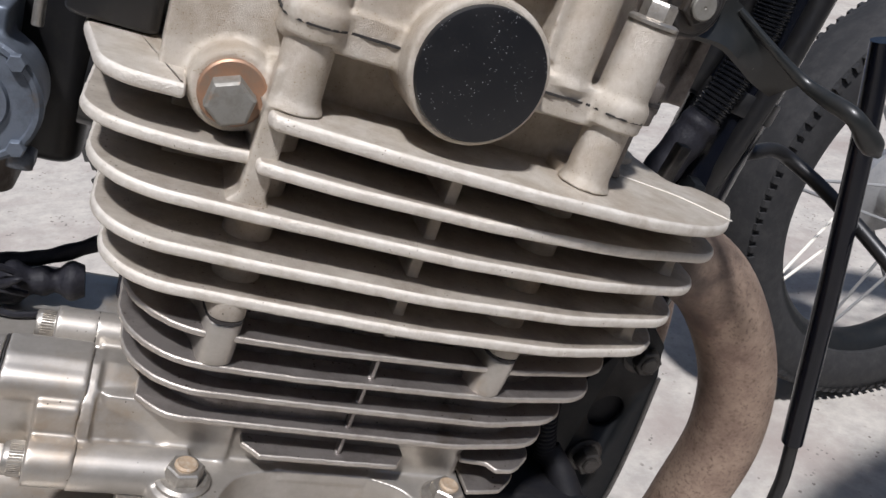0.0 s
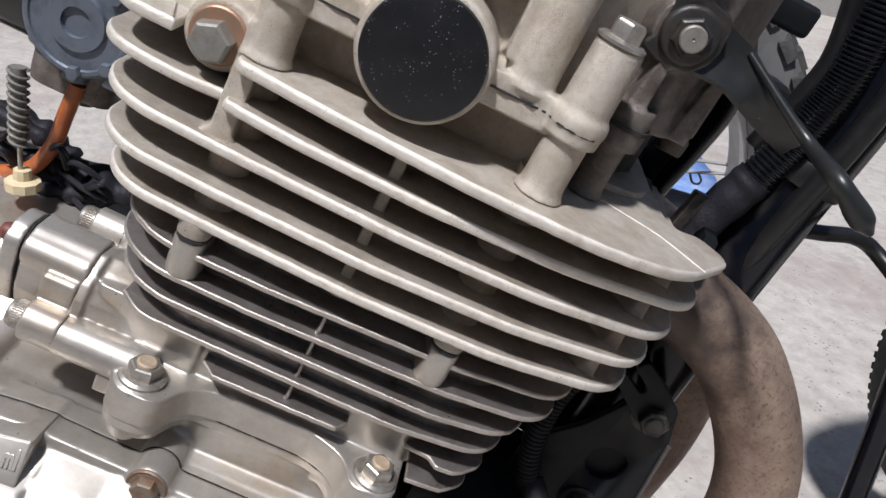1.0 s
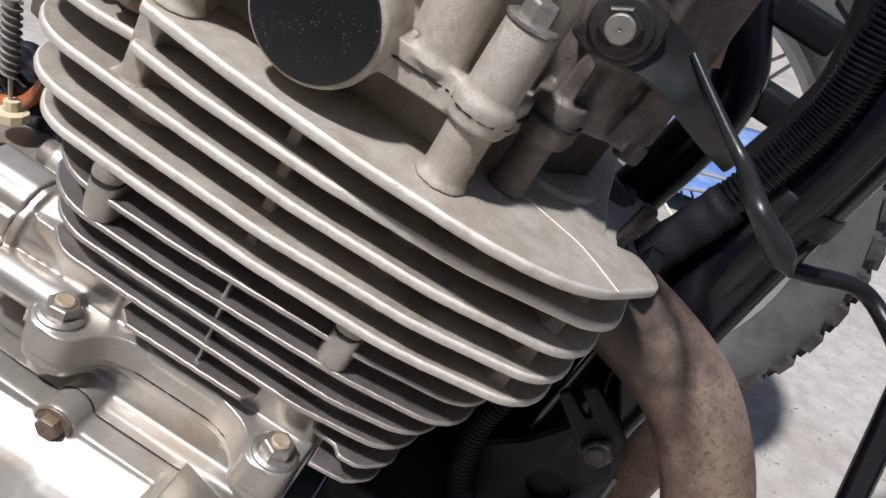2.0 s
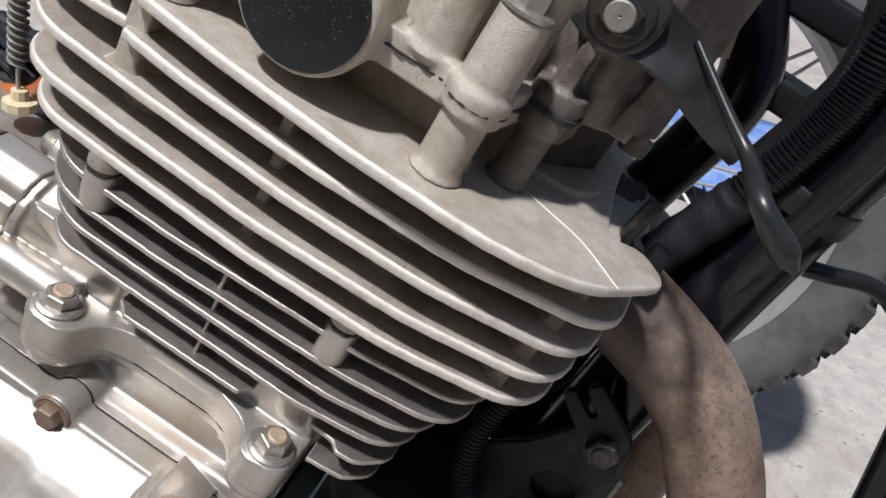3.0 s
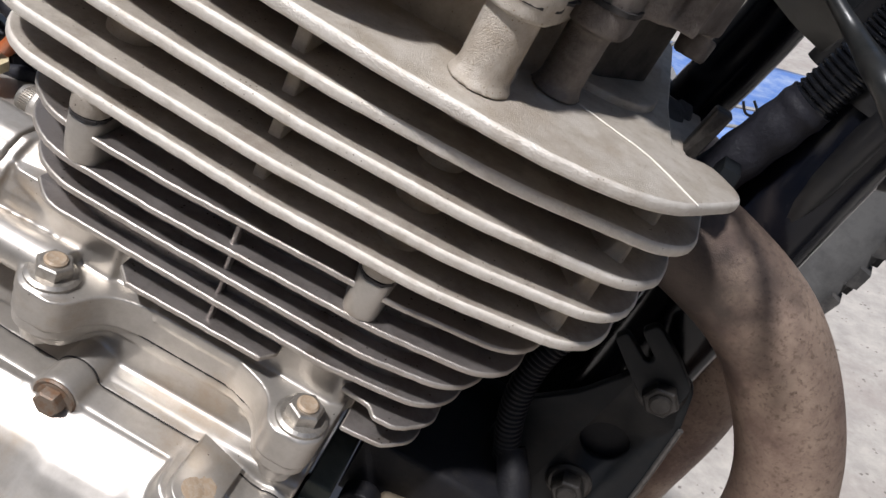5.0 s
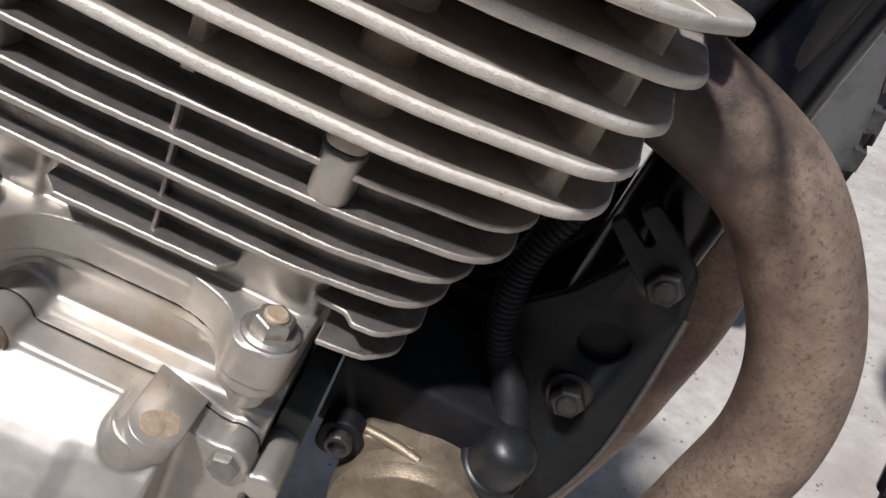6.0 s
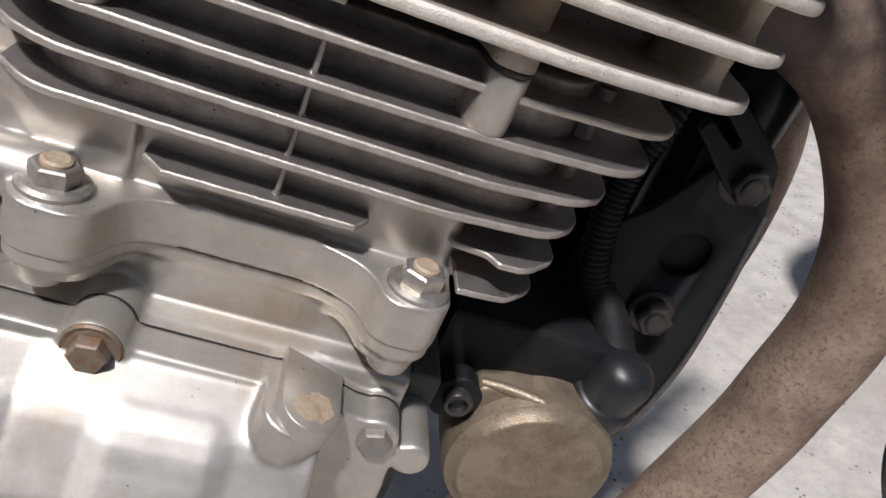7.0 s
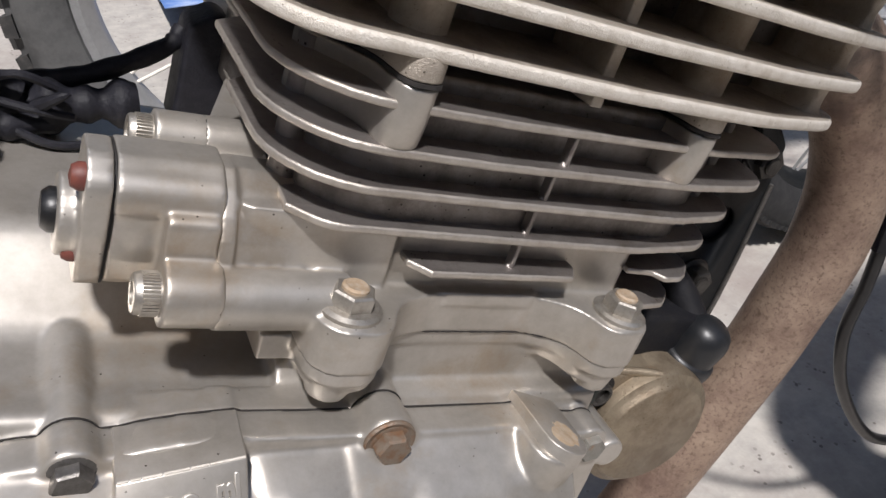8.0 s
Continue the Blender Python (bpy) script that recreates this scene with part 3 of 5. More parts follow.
for x, front in ((-0.0530, -0.0042), (0.0528, -0.0016)):
    bm = mesh()
    loft(bm, [[(px, py + 0.0020 * ((0.4632 - z) / 0.018) ** 3 * (1 - py / 0.036), z) for px, py in ccw(boss(x, front))] for z in (0.4445, 0.4475, 0.452, 0.457, 0.4632)])
    casting("stud_boss", bm, SMOOTH, barrel, "cast stud boss on the barrel", 0.0009, 3)
for x, y in ((-0.0715, 0.0320), (0.0870, 0.027)):
    bm = mesh()
    lathe(bm, [(0.0046, 0), (0.0046, 0.05)], (x, y, 0.412), (0, 0, 1), 24)
    part("fin_post", bm, BARREL, barrel)
for x, front in ((-0.0530, -0.0046), (0.0528, -0.0020)):
    bm = mesh()
    slab(bm, boss(x, front), 0.4646, 0.4715, "z", 0.0006)
    part("bolt_boss", bm, GRIMY_SHADE, head)
fin("fin", barrel, [(-0.0865, -0.0020, 0.052), (-0.020, -0.0032, 0.1), (0.060, 0.0010, 0.06), (0.1130, 0.0105, 0.030), (0.1150, 0.05, 0), (0.1150, BACK, 0.03), (-0.0865, BACK, 0.03)], 0.4570, 0.0027, BARREL)
fin("fin", barrel, [(-0.0860, -0.0010, 0.052), (-0.020, -0.0024, 0.1), (0.060, 0.0010, 0.06), (0.1110, 0.0095, 0.030), (0.1130, 0.05, 0), (0.1130, BACK, 0.03), (-0.0760, BACK, 0.002), (-0.0760, 0.095, 0.001), (-0.0860, 0.085, 0.001)], 0.4437, 0.0027, BARREL)
fin("fin", barrel, [(-0.0830, 0.0020, 0.046), (-0.020, 0.0015, 0.1), (0.060, 0.0020, 0.06), (0.1030, 0.0110, 0.026), (0.1050, 0.05, 0), (0.1050, BACK, 0.03), (-0.0740, BACK, 0.002), (-0.0745, 0.078, 0.001), (-0.0830, 0.068, 0.001)], 0.4300, 0.0028, BARREL)
fin("fin", barrel, [(-0.0745, 0.0140, 0.001), (-0.0640, 0.0040, 0.020), (-0.020, 0.0035, 0.1), (0.050, 0.0030, 0.06), (0.0990, 0.0105, 0.024), (0.1010, 0.05, 0), (0.1010, BACK, 0.03), (-0.070, BACK, 0.03)], 0.4165, 0.0028, BARREL)
fin("fin", barrel, [(-0.0335, 0.0095, 0.001), (-0.0270, 0.0030, 0.001), (0.0290, 0.0036, 0.001), (0.0330, 0.0100, 0.001), (0.0330, 0.04, 0), (-0.0335, 0.04, 0)], 0.4030, 0.0026, BARREL)
fin("fin", barrel, [(0.0600, 0.0118, 0.001), (0.0715, 0.0108, 0.002), (0.0755, 0.0066, 0.003), (0.0850, 0.0072, 0.012), (0.0970, 0.0190, 0.014), (0.099, 0.15, 0.02), (0.0600, 0.15, 0)], 0.4030, 0.0024, BARREL)
fin("fin", barrel, [(0.0665, 0.0072, 0.001), (0.0840, 0.0092, 0.010), (0.0950, 0.0200, 0.014), (0.096, 0.15, 0.02), (0.0665, 0.15, 0)], 0.3895, 0.0024, BARREL)
bm = mesh()
for x, front in ((-0.0530, -0.0048), (0.0528, -0.0022)):
    slab(bm, ragged(boss(x, front), 0.0010, x * 80), 0.4633, 0.4645)
slab(bm, rounded([(-0.062, 0.037, 0.01), (0.09, 0.037, 0.01), (0.09, 0.15, 0.02), (-0.062, 0.15, 0.02)]), 0.4633, 0.4641)
part("head_gasket", bm, GASKET, barrel)
for y0, z0, z1 in ((0.0020, 0.4448, 0.4562), (0.0050, 0.4310, 0.4428), (0.0068, 0.4176, 0.4290), (0.0075, 0.4040, 0.4154)):
    bm = mesh()
    slab(bm, rounded([(0.0040, y0, 0.0006), (0.0055, y0, 0.0006), (0.0058, y0 + 0.0035, 0), (0.0037, y0 + 0.0035, 0)]), z0, z1)
    lathe(bm, [(0.0022, -0.0004), (0.0012, 0.0012)], (0.0048, y0 + 0.0018, z0), (0, 0, 1), 12)
    part("fin_web", bm, BARREL, barrel)
for x in (-0.0526, 0.0526):
    hex_bolt(barrel, "base_nut", (x, 0.0, 0.3920), (0, 0, 1), 0.0122, 0.0052, 0.0100, 0.0022, 0.0042, ZINC, RUST_STAIN, "flanged zinc nut on a stud with brown end", spin=0.15 if x < 0 else 0.5)

# chain tensioner on the back of the barrel
bm = mesh()
slab(bm, rounded([(0.0185, 0.3850, 0.004), (0.0152, 0.3950, 0.01), (0.0150, 0.4060, 0.004), (0.0165, 0.4195, 0.004), (0.0230, 0.4232, 0.004), (0.0360, 0.4232, 0.006), (0.046, 0.412, 0.004), (0.046, 0.385, 0)]), -0.1186, -0.0902, "x")
slab(bm, rounded([(0.0085, 0.396, 0.003), (0.0095, 0.412, 0.003), (0.025, 0.414, 0), (0.025, 0.390, 0)]), -0.1055, -0.0912, "x")
lathe(bm, [(0.0080, 0), (0.0080, 0.0284)], (-0.1186, 0.0214, 0.4134), (1, 0, 0), 28)
lathe(bm, [(0.0092, 0), (0.0092, 0.0158)], (-0.1057, 0.0058, 0.3915), (1, 0, 0), 28)
lathe(bm, [(0.0080, 0), (0.0080, 0.0158)], (-0.1057, 0.053, 0.4160), (1, 0, 0), 28)
tens = casting("chain_tensioner", bm, SMOOTH, engine, "cast chain tensioner housing with socket bolts", 0.0009, 4)
END = [(0.0168, 0.3850, 0.006), (0.0130, 0.4040, 0.006), (0.0132, 0.4190, 0.007), (0.0205, 0.4242, 0.006), (0.0360, 0.4242, 0.008), (0.044, 0.382, 0.008)]
bm = mesh()
slab(bm, rounded(END), -0.1258, -0.1192, "x")
lathe(bm, [(0.0115, 0), (0.0115, 0.0050), (0.0108, 0.0056)], (-0.1255, 0.028, 0.4015), (-1, 0, 0), 28)
casting("end_cap", bm, SMOOTH, tens, "cast end cap of the tensioner", 0.0008, 4)
bm = mesh()
slab(bm, rounded([(y + 0.0016, z - 0.0008, r) for y, z, r in END]), -0.1193, -0.1184, "x")
part("cap_gasket", bm, GASKET, tens)
bm = mesh()
slab(bm, [(y - 0.0001, z + 0.0001) for y, z in TUNNEL], -0.0911, -0.09065, "x")
lathe(bm, [(0.0090, 0), (0.0090, 0.0004)], (-0.0911, 0.0058, 0.3915), (1, 0, 0), 28)
lathe(bm, [(0.0079, 0), (0.0079, 0.0004)], (-0.0911, 0.053, 0.4160), (1, 0, 0), 28)
part("tensioner_gasket", bm, GASKET, tens)
for y, z in ((0.0058, 0.3915), (0.053, 0.4160)):
    bm = mesh()
    for k in range(36):
        a = 2 * math.pi * k / 36
        box(bm, -0.1105, -0.1062, y + 0.0058 * math.cos(a) - 0.0003, y + 0.0058 * math.cos(a) + 0.0003, z + 0.0058 * math.sin(a) - 0.0003, z + 0.0058 * math.sin(a) + 0.0003)
    lathe(bm, [(0.0058, 0), (0.0058, 0.006), (0.0052, 0.0068), (0.0032, 0.0068), (0.003, 0.004)], (-0.1057, y, z), (-1, 0, 0), 30)
    part("socket_bolt", bm, ZINC, tens, "knurled socket bolt with rust spots")
for y, z, r in ((0.0185, 0.4180, 0.0038), (0.0205, 0.3945, 0.0030)):
    bm = mesh()
    lathe(bm, [(r, 0), (r, 0.0018), (r * 0.75, 0.0034), (0, 0.0040)], (-0.1256, y, z), (-1, 0, 0), 20)
    part("rubber_plug", bm, PLUG, tens, "red-brown rubber plug")
bm = mesh()
lathe(bm, [(0.0062, 0), (0.0062, 0.002), (0.0048, 0.0038), (0, 0.0042)], (-0.1308, 0.026, 0.4035), (-1, 0, 0), 24)
part("end_boot", bm, RUBBER, tens)

# crankcase: stud lobes hang over a ledge that runs out to the cover joint
BOSSES = ((-0.0325, 0.3515, 0.0092), (-0.1235, 0.3465, 0.0082), (0.0565, 0.3395, 0.0082))


def joint(grow=0.0):
    """The upper outline of the joint between case and side cover, in x and z."""
    def arc(x, z, r, a0, a1):
        return [(x + (r + grow) * math.cos(radians(a)), z + (r + grow) * math.sin(radians(a))) for a in range(a0, a1 - 1, -12)]
    return ([(-0.30, 0.3455 + grow), (-0.145, 0.3470 + grow), (-0.137, 0.3485 + grow)] + arc(*BOSSES[1], 162, 30) + [(-0.1115, 0.3510 + grow), (-0.106, 0.3526 + grow), (-0.095, 0.3543 + grow), (-0.0800, 0.3556 + grow), (-0.0775, 0.3546 + grow), (-0.060, 0.3538 + grow), (-0.0440, 0.3534 + grow)]
            + arc(*BOSSES[0], 168, 12) + [(-0.0215, 0.3530 + grow), (0.018, 0.3524 + grow), (0.0222, 0.3530 + grow), (0.0410, 0.3490 + grow), (0.0470, 0.3470 + grow)] + arc(*BOSSES[2], 120, -30) + [(0.0660, 0.32), (0.0660, 0.20), (-0.30, 0.20)])


FLANGE = [(-0.0640, 0.03, 0.01), (-0.0632, -0.0112, 0.0105), (-0.0425, -0.0112, 0.0098), (-0.033, 0.0085, 0.02), (-0.018, 0.0106, 0.02), (0.022, 0.0106, 0.02), (0.038, 0.0050, 0.02),
          (0.0434, -0.0104, 0.0092), (0.0628, -0.0104, 0.0098), (0.0640, 0.03, 0.01), (0.0640, 0.15, 0.01), (-0.0640, 0.15, 0.01)]
bm = mesh()
slab(bm, rounded(FLANGE), 0.3705, 0.3762)
slab(bm, rounded([(x * 0.97, y + 0.0035, r) for x, y, r in FLANGE]), 0.3655, 0.3720)
for x in (-0.0526, 0.0526):
    lathe(bm, [(0.0058, 0), (0.0068, 0.0008), (0.0073, 0.0030), (0.0082, 0.008), (0.0096, 0.0140)], (x, -0.0008, 0.3612), (0, 0, 1), 32)
slab(bm, rounded([(-0.060, 0.0115, 0.006), (0.060, 0.0115, 0.006), (0.064, 0.15, 0.01), (-0.064, 0.15, 0.01)]), 0.345, 0.372)
slab(bm, joint(), -0.0016, 0.010, "y")
slab(bm, rounded([(0.002, 0.3535, 0.004), (0.0105, 0.3545, 0.004), (0.0145, 0.3600, 0.004), (0.16, 0.3600, 0.006), (0.16, 0.15, 0.02), (0.002, 0.15, 0.02)]), -0.064, 0.0645, "x")
slab(bm, rounded([(0.0, 0.3532, 0.004), (0.016, 0.3518, 0.01), (0.036, 0.354, 0.02), (0.062, 0.378, 0.02), (0.16, 0.385, 0.01), (0.16, 0.15, 0.02), (0.0, 0.15, 0.02)]), -0.30, -0.060, "x")
box(bm, -0.0735, -0.060, 0.009, 0.04, 0.3655, 0.3755)
lathe(bm, [(0.003, -0.004), (0.0070, 0), (0.0080, 0.006), (0.0080, 0.044)], (-0.1235, 0.043, 0.3500), (0, -1, -0.08), 28)
for x, z, r in BOSSES:
    lathe(bm, [(r, 0), (r, 0.030), (r * 0.6, 0.042)], (x, -0.0008, z), (0, 1, 0), 28)
case = casting("crankcase", bm, SMOOTH, engine, "smooth silver crankcase", 0.0010, 3)
bm = mesh()
slab(bm, ragged(rounded([(-0.050, 0.03, 0), (-0.044, 0.0015, 0.003), (-0.033, 0.0080, 0.02), (-0.018, 0.0097, 0.02), (0.022, 0.0097, 0.02), (0.038, 0.0042, 0.02), (0.043, -0.0005, 0.003), (0.050, 0.03, 0)]), 0.0005, 7.7), 0.37585, 0.37635)
part("base_gasket", bm, GASKET, case)
bm = mesh()
slab(bm, joint(0.0002), -0.00125, -0.0009, "y")
part("case_gasket", bm, GASKET, case)

# side cover
bm = mesh()
slab(bm, joint(), -0.0135, -0.0006, "y")
slab(bm, rounded([(-0.0014, 0.3530, 0.002), (-0.013, 0.3510, 0.010), (-0.029, 0.3420, 0.025), (-0.050, 0.316, 0.03), (-0.060, 0.27, 0.03), (-0.060, 0.15, 0.02), (-0.001, 0.15, 0)]), -0.0455, 0.0385, "x")
slab(bm, rounded([(-0.0014, 0.3530, 0.002), (-0.012, 0.3505, 0.010), (-0.029, 0.3395, 0.025), (-0.049, 0.312, 0.03), (-0.064, 0.27, 0.03), (-0.064, 0.15, 0.02), (-0.001, 0.15, 0)]), -0.0768, -0.044, "x")
slab(bm, rounded([(-0.0014, 0.3475, 0.002), (-0.014, 0.3465, 0.010), (-0.036, 0.3385, 0.02), (-0.058, 0.320, 0.03), (-0.066, 0.27, 0.03), (-0.066, 0.15, 0.02), (-0.001, 0.15, 0)]), -0.30, -0.075, "x")
# two soft raised panels with a valley below the bolt between them
for x0, x1 in ((-0.0275, 0.0150), (-0.0740, -0.0470)):
    for k in range(9):
        d = 0.0024 * (k / 8) ** 0.8
        slab(bm, rounded([(-0.0014, 0.3505 - 0.9 * d, 0.002), (-0.0130 - d, 0.3500 - 0.5 * d, 0.010), (-0.0290 - d, 0.3415, 0.025), (-0.0500 - d, 0.3157, 0.03), (-0.0600 - d, 0.27, 0.03), (-0.0600 - d, 0.15, 0.02), (-0.001, 0.15, 0)]), x0 + 0.0009 * k, x1 - 0.0009 * k, "x")
slab(bm, rounded([(0.040, 0.340, 0.006), (0.064, 0.3385, 0.008), (0.0665, 0.325, 0.01), (0.068, 0.30, 0.01), (0.068, 0.15, 0.02), (0.03, 0.15, 0)]), -0.0100, -0.0014, "y")
for (x, z, r), y in zip(BOSSES, (-0.0155, -0.0145, -0.0112)):
    lathe(bm, [(r, 0), (r, -0.0014 - y - 0.001), (r - 0.001, -0.0014 - y)], (x, -0.0014, z), (0, -1, 0), 28)
lathe(bm, [(0.0068, 0), (0.0068, 0.0395), (0.0060, 0.0405)], (0.0712, 0.028, 0.3325), (0, -1, 0), 28)
# raised lug with a flat face
lug = Matrix.Translation((0.0322, -0.0208, 0.3545)) @ Matrix(((0.97, 0.0, 0.243, 0), (0.0, 0.999, 0.035, 0), (-0.243, -0.035, 0.97, 0), (0, 0, 0, 1)))
tmp = mesh()
slab(tmp, [(0.0110 * math.cos(a) - 0.0026, 0.0100 * math.sin(a)) for a in (math.pi + math.pi * k / 20 for k in range(21))] + [(0.007, 0.0205), (-0.0140, 0.0205)], -0.020, -0.0045)
bmesh.ops.transform(tmp, matrix=lug, verts=tmp.verts[:])
ramp_mesh = bpy.data.meshes.new("ramp")
tmp.to_mesh(ramp_mesh)
tmp.free()
bm.from_mesh(ramp_mesh)
side = casting("side_cover", bm, SMOOTH, engine, "smooth silver side cover with raised level lettering", 0.0010, 8)
bm = mesh()
slab(bm, [(0.0098 * math.cos(a), 0.0098 * math.sin(a)) for a in (math.pi + math.pi * k / 20 for k in range(21))] + [(0.0100, 0.0205), (-0.0102, 0.0225)], -0.016, 0.0, "z", 0.0005)
bmesh.ops.transform(bm, matrix=lug, verts=bm.verts[:])
part("flat_lug", bm, SMOOTH, side)
bm = mesh()
lathe(bm, [(0.0048, 0), (0.0048, 0.0004), (0.0042, 0.0006), (0, 0.0005)], lug @ Vector((-0.001, -0.001, -0.0004)), lug.to_3x3() @ Vector((0, 0, 1)), 28)
part("dowel_end", bm, RUST_STAIN, side, "rust-stained dowel end")
bm = mesh()
slab(bm, [((0.0052 + 0.0022 * noise.noise(Vector((3 * math.cos(a), 3 * math.sin(a), 0.4)))) * math.cos(a) + 0.0022, (0.0058 + 0.0028 * noise.noise(Vector((4 * math.cos(a), 4 * math.sin(a), 2.4)))) * math.sin(a) + 0.0015) for a in (2 * math.pi * k / 30 for k in range(30))], -0.0002, 0.00012)
bmesh.ops.transform(bm, matrix=lug, verts=bm.verts[:])
part("rust_stain", bm, RUST_STAIN, side, "pale orange rust stain")
bm = mesh()
lathe(bm, [(0.0090, 0), (0.0090, 0.0007), (0.0084, 0.0014), (0.0079, 0.0012)], (-0.0325, -0.0146, 0.3513), (0, -1, 0), 28)
part("rust_ring", bm, RUSTY, side, "rust ring round the bolt")


def lettering(text, size, at, parent):
    """Raised letters in the built-in font, as a mesh."""
    curve = bpy.data.curves.new("lettering", "FONT")
    curve.body, curve.size, curve.extrude, curve.bevel_depth, curve.offset = text, size, 0.0003, 0.0005, 0.00035
    holder = new("lettering", curve)
    data = bpy.data.meshes.new_from_object(holder.evaluated_get(bpy.context.evaluated_depsgraph_get()))
    bpy.data.objects.remove(holder)
    data.materials.clear()
    data.materials.append(SMOOTH)
    ob = new("lettering", data)
    ob.matrix_basis = at
    ob.parent = parent
    return tagged(ob, "raised cast lettering")


# raised level box: a slope down from the joint, a worn ridge and a steep lettered face
bm = mesh()
RIGHT = ((-0.0792, -0.0016, 0.3562), (-0.0803, -0.0216, 0.3566), (-0.0786, -0.0312, 0.3415), (-0.0786, -0.0312, 0.330), (-0.0792, -0.0016, 0.330))
LEFT = ((-0.1135, -0.0016, 0.3515), (-0.1140, -0.0216, 0.3500), (-0.1135, -0.0318, 0.3368), (-0.1135, -0.0318, 0.328), (-0.1135, -0.0016, 0.328))
ends = [[bm.verts.new(p) for p in side_points] for side_points in (RIGHT, LEFT)]
for i in range(5):
    bm.faces.new((ends[0][i - 1], ends[0][i], ends[1][i], ends[1][i - 1]))
bm.faces.new(ends[0])
bm.faces.new(ends[1][::-1])
bmesh.ops.recalc_face_normals(bm, faces=bm.faces[:])
bmesh.ops.bevel(bm, geom=bm.edges[:], offset=0.0008, segments=3, affect="EDGES", profile=0.5)
part("level_box", bm, SMOOTH, side, "raised box with a worn bright ridge", 30)
across = (Vector(RIGHT[2]) - Vector(LEFT[2])).normalized()
rise = (Vector(LEFT[1]) + Vector(RIGHT[1]) - Vector(LEFT[2]) - Vector(RIGHT[2])).normalized()
out = across.cross(rise).normalized()
rise = out.cross(across)
face = Matrix.Translation(Vector(LEFT[2]) + rise * 0.0020 + out * 0.0001 + across * 0.0006)
face = face @ Matrix(((across.x, rise.x, out.x, 0), (across.y, rise.y, out.y, 0), (across.z, rise.z, out.z, 0), (0, 0, 0, 1)))
lettering("1400", 0.0118, face @ Matrix.Diagonal((0.93, 1, 1, 1)), side)
lettering("ml", 0.0108, face @ pose(0.0262, 0.0042, 0) @ Matrix.Diagonal((0.60, 1, 1, 1)), side)
bm = mesh()
for k, (u0, u1) in enumerate(((0.02, 0.10), (0.115, 0.19), (0.20, 0.345), (0.36, 0.55), (0.565, 0.70), (0.71, 0.985))):
    a, b = Vector(LEFT[1]).lerp(Vector(RIGHT[1]), u0), Vector(LEFT[1]).lerp(Vector(RIGHT[1]), u1)
    tube(bm, [a + out * -0.00022, a.lerp(b, 0.5) + out * -0.00020, b + out * -0.00022], 0.00045, 8, 2)
part("worn_ridge", bm, EDGE, side, "bare metal where the ridge is scuffed")

hex_bolt(side, "cover_bolt", (-0.0325, -0.0142, 0.3515), (0, -1, 0), 0.0104, 0.0046, 0.0082, 0.0016, mat=RUSTY, label="rusty flanged hex bolt", spin=0.1)
hex_bolt(side, "cover_bolt", (-0.1235, -0.0135, 0.3465), (0, -1, 0), 0.0100, 0.0042, 0.0068, 0.0012, mat=GREASY, label="grimy flanged hex bolt", spin=0.3)
hex_bolt(side, "cover_bolt", (0.0565, -0.0105, 0.3395), (0, -1, 0), 0.0104, 0.0048, 0.0078, 0.0012, mat=OLDSTEEL, label="dull flanged hex bolt", spin=0.25)

# starter motor
starter = mesh()
lathe(starter, [(0.0335, 0), (0.0345, 0.08), (0.0335, 0.0835), (0.0300, 0.0855), (0.0292, 0.0870), (0.0280, 0.0878), (0, 0.0885)], (0.1295, 0.1035, 0.3105), (0, -1, 0), 64)
starter = part("starter_motor", starter, STARTER, engine, "round bronze-coloured starter motor, grimy")
bm = mesh()
slab(bm, rounded([(0.0815, 0.322, 0.006), (0.0995, 0.322, 0.006), (0.1005, 0.336, 0.006), (0.092, 0.3435, 0.006), (0.0815, 0.338, 0.006)]), 0.0245, 0.034, "y", 0.001)
part("mounting_ear", bm, DULL_BLACK, starter)
bm = mesh()
lathe(bm, [(0.0058, 0), (0.0058, 0.004), (0.0052, 0.0048), (0.0038, 0.0048), (0.0034, 0.0022), (0, 0.0022)], (0.0908, 0.0250, 0.3325), (0, -1, 0), 24)
part("socket_bolt", bm, GREASE, starter)
bm = mesh()
slab(bm, rounded([(0.0965, 0.325, 0.002), (0.0975, 0.3395, 0.004), (0.110, 0.3425, 0.01), (0.129, 0.3440, 0.004), (0.129, 0.320, 0)]), 0.0255, 0.060, "y", 0.002)
part("cast_shoulder", bm, STARTER, starter)
bm = mesh()
tube(bm, [(0.0985, 0.0290, 0.3395), (0.110, 0.0262, 0.3413), (0.1218, 0.0222, 0.3424)], 0.0022, 12, 4)
part("cast_ridge", bm, STARTER, starter)
bm = mesh()
box(bm, 0.066, 0.0775, 0.012, 0.09, 0.27, 0.350, 0.002)
part("mounting_bracket", bm, OLIVE, starter, "grey-green steel bracket")
# Added black block: hides the starter top that lies in shade.
bm = mesh()
box(bm, 0.079, 0.150, 0.036, 0.10, 0.325, 0.364, 0.003)
part("shade_block", bm, DULL_BLACK, starter, "matt black block standing in for shade over the starter")

# ---- starter lead with its rubber boot ----
lead = thing("starter_cable", "black starter cable with rubber boot in ribbed conduit", "cable")
bm = mesh()
lathe(bm, [(0.0143, -0.005), (0.0148, 0.0015), (0.0144, 0.0045), (0.0133, 0.0058), (0.0125, 0.0062), (0.0123, 0.0080), (0.0122, 0.0155), (0.0116, 0.0192), (0.0099, 0.0228), (0.0062, 0.0253), (0, 0.0263)], (0.1505, 0.0370, 0.3395), Vector((0.10, -0.22, 0.96)), 40)
part("rubber_boot", bm, BOOT, lead, "domed black rubber boot with a rolled lip")
bm = mesh()
